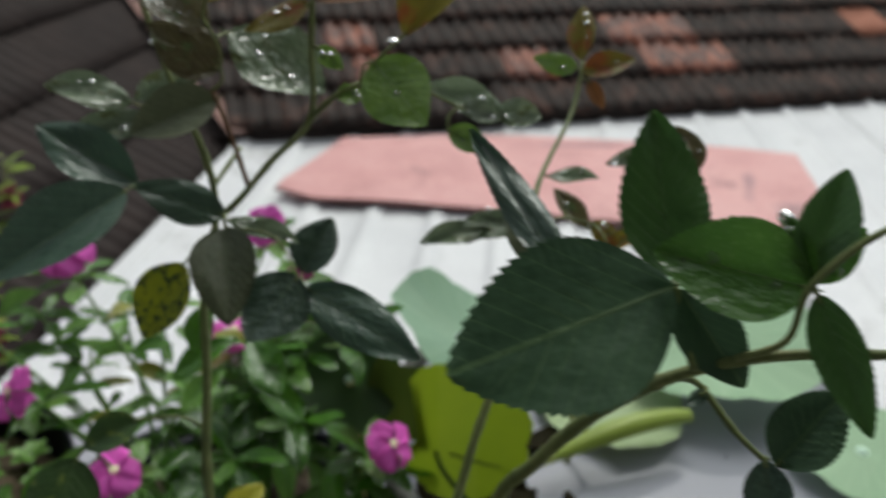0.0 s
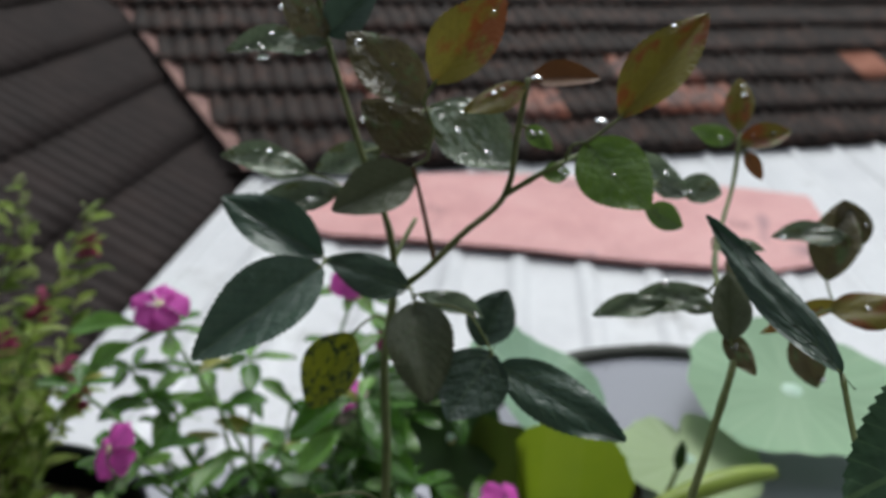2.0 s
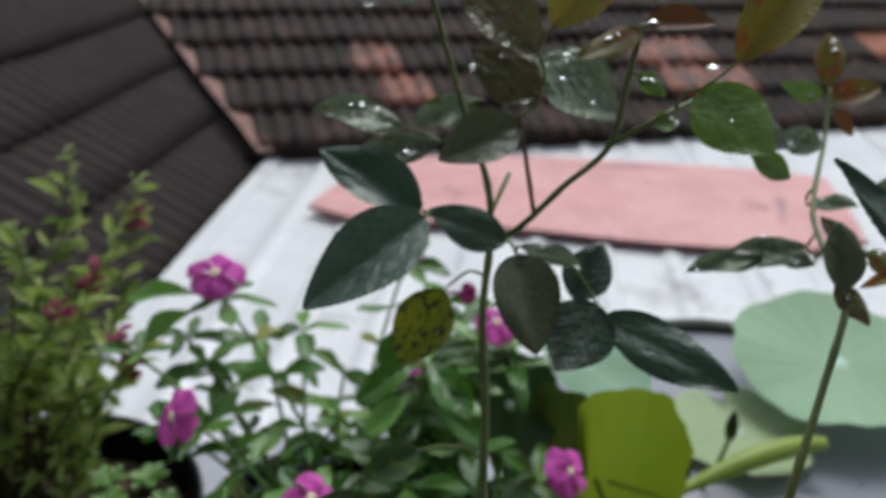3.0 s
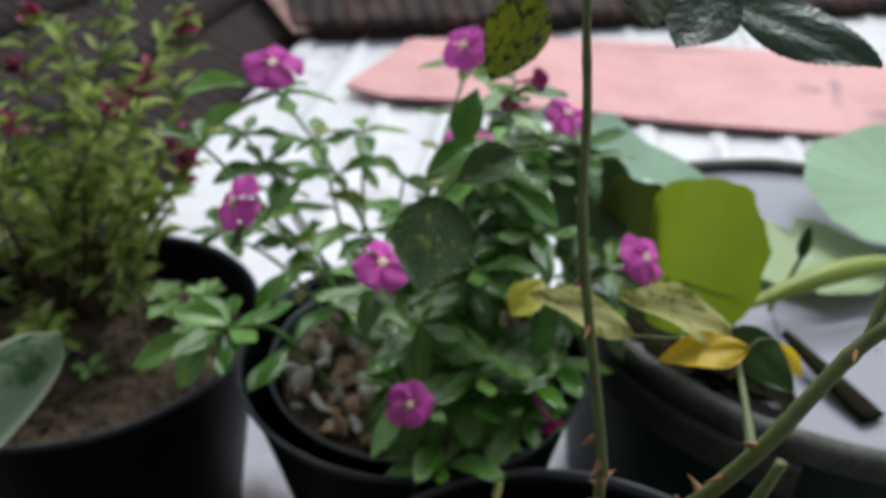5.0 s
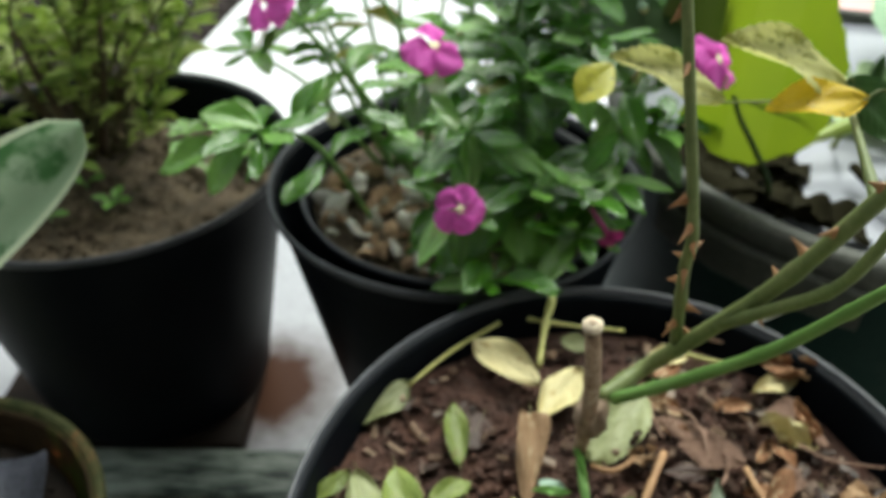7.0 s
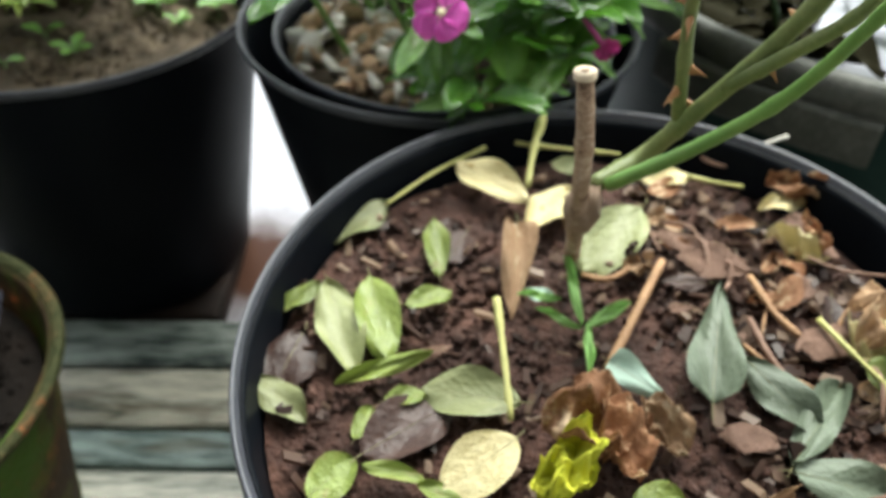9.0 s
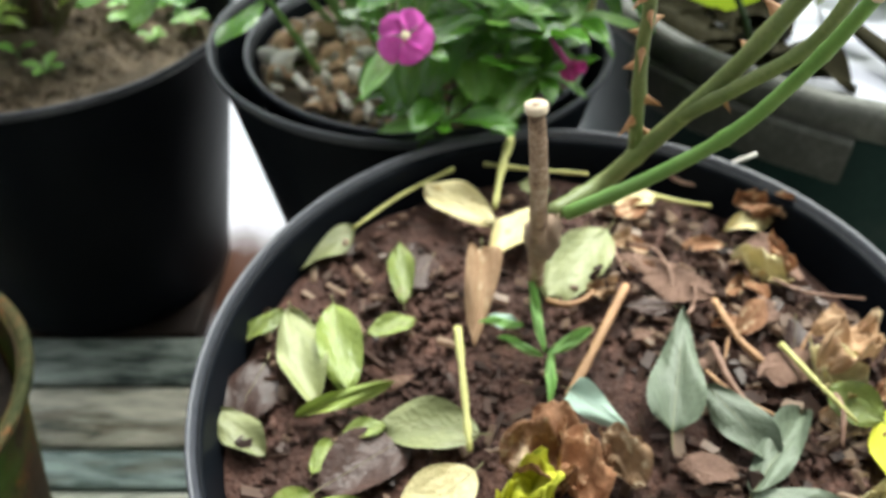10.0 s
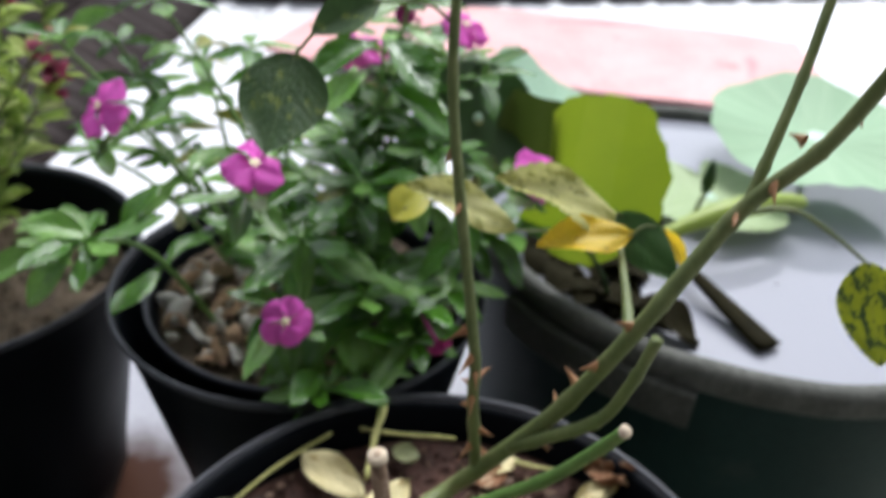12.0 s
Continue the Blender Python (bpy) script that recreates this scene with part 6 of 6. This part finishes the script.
# litter
fallen_leaf("cream", (-0.028, 0.106, 0.247), (-0.065, 0.139, 0.249), 0.021, (-0.024, -0.406, 0.790))
fallen_leaf("cream", (-0.004, 0.116, 0.247), (-0.030, 0.078, 0.255), 0.021, (-0.062, -0.395, 0.801))
fallen_leaf("sage", (0.029, 0.097, 0.251), (-0.006, 0.054, 0.247), 0.027, (-0.119, -0.453, 0.774))
fallen_leaf("sage", (-0.101, 0.110, 0.241), (-0.126, 0.083, 0.240), 0.019, (0.023, -0.155, 0.924))
fallen_leaf("lime", (-0.073, 0.052, 0.243), (-0.076, 0.090, 0.249), 0.013, (0.008, -0.305, 0.859))
fallen_leaf("sage", (-0.124, 0.046, 0.244), (-0.108, -0.005, 0.244), 0.022, (0.043, -0.206, 0.913))
fallen_leaf("lime", (-0.105, 0.049, 0.246), (-0.095, 0.001, 0.245), 0.020, (0.028, -0.210, 0.912))
fallen_leaf("lime", (-0.128, 0.048, 0.242), (-0.145, 0.033, 0.239), 0.010, (0.057, -0.212, 0.905))
fallen_leaf("lime", (-0.088, 0.029, 0.247), (-0.067, 0.040, 0.246), 0.011, (0.009, -0.216, 0.908))
fallen_leaf("lime", (-0.075, 0.000, 0.249), (-0.116, -0.012, 0.243), 0.008, (0.062, -0.457, 0.827))
fallen_leaf("sage", (-0.041, -0.027, 0.251), (-0.080, -0.015, 0.245), 0.022, (-0.007, -0.253, 0.910))
fallen_leaf("rotten", (-0.132, 0.020, 0.239), (-0.144, -0.016, 0.236), 0.026, (0.031, -0.096, 0.961))
fallen_leaf("rotten", (-0.102, -0.045, 0.241), (-0.068, -0.021, 0.243), 0.026, (0.009, -0.089, 0.970))
fallen_leaf("sage", (-0.148, -0.006, 0.238), (-0.126, -0.027, 0.239), 0.016, (0.042, -0.122, 0.953))
fallen_leaf("lime", (-0.095, -0.021, 0.243), (-0.078, -0.018, 0.245), 0.009, (0.013, -0.125, 0.955))
fallen_leaf("lime", (-0.105, -0.039, 0.242), (-0.099, -0.023, 0.244), 0.008, (0.023, -0.120, 0.958))
fallen_leaf("cream", (-0.043, -0.041, 0.248), (-0.071, -0.063, 0.245), 0.023, (-0.013, -0.226, 0.930))
fallen_leaf("lime", (-0.120, -0.062, 0.239), (-0.104, -0.046, 0.242), 0.017, (0.045, -0.163, 0.948))
fallen_leaf("tan", (-0.036, 0.076, 0.256), (-0.040, 0.023, 0.249), 0.017, (0.15, -0.444, 0.801), shape=3)
fallen_leaf("brown", (-0.034, -0.040, 0.250), (0.006, -0.034, 0.252), 0.034, (-0.071, -0.229, 0.920), True)
fallen_leaf("tan", (0.008, -0.026, 0.250), (0.019, -0.050, 0.249), 0.017, (-0.104, -0.226, 0.913), True)
fallen_leaf("brown", (-0.012, -0.030, 0.250), (0.000, -0.062, 0.251), 0.020, (0.3, -0.229, 0.920), True)
fallen_leaf("bright", (-0.014, -0.047, 0.254), (-0.040, -0.068, 0.251), 0.019, (-0.052, -0.219, 0.930), True)
fallen_leaf("bright", (-0.032, -0.070, 0.250), (-0.017, -0.049, 0.256), 0.016, (-0.072, -0.272, 0.913), True)
fallen_leaf("lime", (-0.077, -0.057, 0.243), (-0.101, -0.052, 0.246), 0.007, (0.029, -0.222, 0.932))
fallen_leaf("lime", (-0.064, -0.066, 0.243), (-0.080, -0.060, 0.246), 0.008, (0.005, -0.160, 0.954))
fallen_leaf("mint", (-0.004, -0.006, 0.252), (0.017, -0.024, 0.251), 0.014, (-0.112, -0.311, 0.875), shape=3)
fallen_leaf("grey", (0.035, -0.023, 0.247), (0.051, 0.036, 0.261), 0.023, (-0.238, -0.488, 0.767), shape=3)
fallen_leaf("grey", (0.053, -0.003, 0.251), (0.074, -0.036, 0.247), 0.019, (-0.148, -0.238, 0.885), shape=1)
fallen_leaf("grey", (0.058, -0.051, 0.246), (0.093, -0.009, 0.249), 0.015, (-0.45, -0.278, 0.8), shape=1)
fallen_leaf("grey", (0.057, -0.053, 0.246), (0.097, -0.061, 0.243), 0.020, (-0.130, -0.149, 0.926), shape=1)
fallen_leaf("lime", (-0.004, -0.066, 0.245), (0.016, -0.064, 0.246), 0.014, (-0.072, -0.154, 0.947))
fallen_leaf("brown", (0.126, 0.118, 0.242), (0.100, 0.126, 0.251), 0.016, (-0.196, -0.373, 0.769), True)
fallen_leaf("cream", (0.121, 0.117, 0.243), (0.092, 0.104, 0.248), 0.012, (-0.193, -0.369, 0.776))
fallen_leaf("cream", (0.089, 0.083, 0.243), (0.113, 0.064, 0.245), 0.014, (-0.160, -0.280, 0.837), True)
fallen_leaf("tan", (0.104, 0.004, 0.246), (0.134, 0.034, 0.254), 0.027, (-0.239, -0.301, 0.820), True)
fallen_leaf("cream", (0.111, 0.020, 0.244), (0.113, -0.010, 0.249), 0.020, (-0.236, -0.298, 0.825), True)
fallen_leaf("bright", (0.127, -0.012, 0.246), (0.117, -0.052, 0.247), 0.022, (-0.243, -0.255, 0.855), shape=1)
fallen_leaf("lime", (0.121, -0.018, 0.247), (0.103, -0.004, 0.252), 0.018, (-0.3, -0.35, 0.8), shape=0)
fallen_leaf("brown", (0.036, 0.115, 0.246), (0.056, 0.127, 0.245), 0.012, (-0.103, -0.313, 0.827))
fallen_leaf("cream", (0.035, 0.126, 0.246), (0.064, 0.135, 0.245), 0.013, (-0.104, -0.316, 0.823))
fallen_leaf("mint", (-0.034, 0.041, 0.246), (-0.021, 0.034, 0.247), 0.008, (-0.033, -0.216, 0.906))
fallen_leaf("sage", (-0.011, 0.146, 0.244), (0.003, 0.134, 0.247), 0.012, (-0.057, -0.327, 0.824))
fallen_leaf("rotten", (0.052, 0.047, 0.246), (0.025, 0.050, 0.246), 0.010, (-0.055, -0.142, 0.930))
fallen_leaf("rotten", (-0.059, 0.087, 0.242), (-0.069, 0.064, 0.242), 0.016, (-0.001, -0.152, 0.929))
fallen_leaf("rotten", (-0.081, 0.082, 0.242), (-0.059, 0.091, 0.241), 0.016, (0.002, -0.155, 0.927))
# sticks
fallen_stick(M_STICK, (0.030, 0.055, 0.252), (0.011, 0.020, 0.250), (-0.004, -0.007, 0.248), r=(0.0028, 0.0026))
fallen_stick(M_STALK, (-0.048, 0.156, 0.246), (-0.077, 0.132, 0.245), (-0.101, 0.106, 0.243), r=(0.0017, 0.0013))
fallen_stick(M_STALK, (-0.016, 0.164, 0.262), (-0.022, 0.144, 0.255), (-0.027, 0.119, 0.246), r=(0.0034, 0.002))
fallen_stick(M_STALK, (-0.031, 0.158, 0.248), (-0.008, 0.152, 0.249), (0.027, 0.150, 0.247), r=(0.0017, 0.0015))
fallen_stick(M_STALK, (-0.049, 0.018, 0.263), (-0.047, -0.006, 0.256), (-0.045, -0.033, 0.248), r=(0.0028, 0.0016))
fallen_stick(M_STICK, (0.070, 0.049, 0.249), (0.075, 0.026, 0.248), (0.083, 0.014, 0.246), r=(0.0024, 0.002))
fallen_stick(M_CHIP, (0.062, 0.022, 0.249), (0.064, 0.002, 0.249), (0.069, -0.008, 0.246), r=(0.002, 0.0018))
fallen_stick(M_STALK, (0.091, 0.020, 0.251), (0.099, -0.003, 0.252), (0.109, -0.020, 0.249), r=(0.0022, 0.0012))
fallen_stick(M_CHIP, (0.103, 0.067, 0.246), (0.117, 0.056, 0.247), (0.142, 0.052, 0.247), r=(0.001, 0.0008))
fallen_stick(M_CHIP, (0.070, 0.163, 0.243), (0.080, 0.148, 0.243), (0.100, 0.147, 0.241), r=(0.0018, 0.0014))
fallen_stick(M_STALK, (0.061, 0.133, 0.245), (0.075, 0.129, 0.244), (0.091, 0.128, 0.242), r=(0.0018, 0.0014))
fallen_stick(M_STONE, (0.090, 0.152, 0.246), (0.106, 0.156, 0.250), (0.123, 0.162, 0.253), r=(0.0012, 0.0014))
fallen_stick(M_STICK, (-0.007, 0.050, 0.247), (0.005, 0.047, 0.248), (0.023, 0.060, 0.248), r=(0.002, 0.0018))
# chips
bark_chip((0.035, 0.082, 0.247), (0.066, 0.060, 0.248), 0.014)
bark_chip((0.097, 0.091, 0.244), (0.116, 0.089, 0.244), 0.011)
bark_chip((0.111, 0.087, 0.244), (0.118, 0.069, 0.245), 0.009)
bark_chip((0.043, 0.064, 0.248), (0.069, 0.053, 0.248), 0.012)
bark_chip((-0.083, -0.003, 0.246), (-0.069, 0.005, 0.248), 0.008)
bark_chip((0.050, 0.015, 0.248), (0.055, 0.005, 0.249), 0.007)
bark_chip((0.086, 0.039, 0.246), (0.103, 0.050, 0.246), 0.010)
bark_chip((0.080, 0.004, 0.247), (0.099, 0.018, 0.247), 0.015)
bark_chip((0.036, -0.037, 0.248), (0.052, -0.042, 0.248), 0.013)
bark_chip((0.026, 0.025, 0.249), (0.037, 0.028, 0.250), 0.006)
# blades
grass_blade((-0.011, 0.018, 0.247), (-0.015, 0.057, 0.256), 0.0047)
grass_blade((-0.010, 0.017, 0.247), (0.010, 0.025, 0.256), 0.0061)
grass_blade((-0.012, 0.016, 0.247), (-0.031, 0.020, 0.256), 0.0042)
grass_blade((-0.008, 0.020, 0.247), (-0.012, -0.011, 0.250), 0.0048)
grass_blade((-0.019, 0.034, 0.247), (-0.038, 0.029, 0.256), 0.0044)


scrap_rng = random.Random(15)
for k in range(22):
    a, r = scrap_rng.uniform(-1.3, 1.35), scrap_rng.uniform(0.05, 0.135)
    p = Vector((0.003 + r * math.cos(a), 0.01 + r * math.sin(a), 0.248 - 0.4 * r * r))
    d = Vector((scrap_rng.uniform(-1, 1), scrap_rng.uniform(-1, 1), scrap_rng.uniform(-0.1, 0.35))).normalized() * scrap_rng.uniform(0.010, 0.024)
    fallen_leaf(scrap_rng.choice(("brown", "tan", "cream", "brown", "tan", "rotten")), p, p + d, scrap_rng.uniform(0.006, 0.013), (scrap_rng.uniform(-0.4, 0.4), -0.3, 1), scrap_rng.random() < 0.5)

for k in range(12):
    a, r = scrap_rng.uniform(-1.2, 1.3), scrap_rng.uniform(0.04, 0.125)
    p = Vector((0.003 + r * math.cos(a), 0.01 + r * math.sin(a), 0.248 - 0.4 * r * r))
    d = Vector((scrap_rng.uniform(-1, 1), scrap_rng.uniform(-1, 1), 0)).normalized() * scrap_rng.uniform(0.018, 0.04)
    if (p + d).length_squared - 0.06 > 0.13 ** 2:
        d = -d
    fallen_stick(scrap_rng.choice((M_CHIP, M_STICK, M_CHIP)), p, p + d * 0.5 + Vector((0, 0, 0.004)) + d.orthogonal() * 0.1, p + d, r=(0.0014, 0.0009))


def fine_litter():
    """Small crumbs of bark and leaf, thickest towards the far side of the pot."""
    rng = random.Random(91)
    bm = bmesh.new()
    for _ in range(1900):
        a, r = rng.uniform(0, 6.28), 0.145 * math.sqrt(rng.random())
        x, y = r * math.cos(a), r * math.sin(a)
        if x < 0.02 and rng.random() < 0.75:
            continue
        s = rng.uniform(0.0012, 0.0042) * (1.5 if x > 0.03 and rng.random() < 0.25 else 1)
        m = Matrix.Translation((x + 0.003, y + 0.01, 0.241 - 0.009 * (r / 0.15) ** 2 + rng.uniform(0, 0.005))) @ Euler((rng.uniform(-0.7, 0.7), rng.uniform(-0.7, 0.7), rng.random() * 6)).to_matrix().to_4x4() @ Matrix.Diagonal((s * rng.uniform(0.25, 0.7), s * rng.uniform(0.8, 1.8), s * 0.25, 1))
        v = [bm.verts.new(m @ Vector(q)) for q in ((-1, -1, -1), (1, -0.8, -1), (0.8, 1, -1), (-0.9, 0.9, -1), (-0.8, -1, 1), (1, -0.9, 1), (0.9, 0.8, 1), (-1, 1, 1))]
        for f in ((3, 2, 1, 0), (4, 5, 6, 7), (0, 1, 5, 4), (1, 2, 6, 5), (2, 3, 7, 6), (3, 0, 4, 7)):
            bm.faces.new([v[i] for i in f])
    ob = part("fine_litter", bm, island_leaf("litter_crumb", (0.03, 0.016, 0.012), (0.13, 0.075, 0.056), (0.46, 0.34, 0.25)), None, smooth=False)
    tagged(ob, "crumbs of bark and dry leaf on the soil", "litter", kind="stuff")


fine_litter()
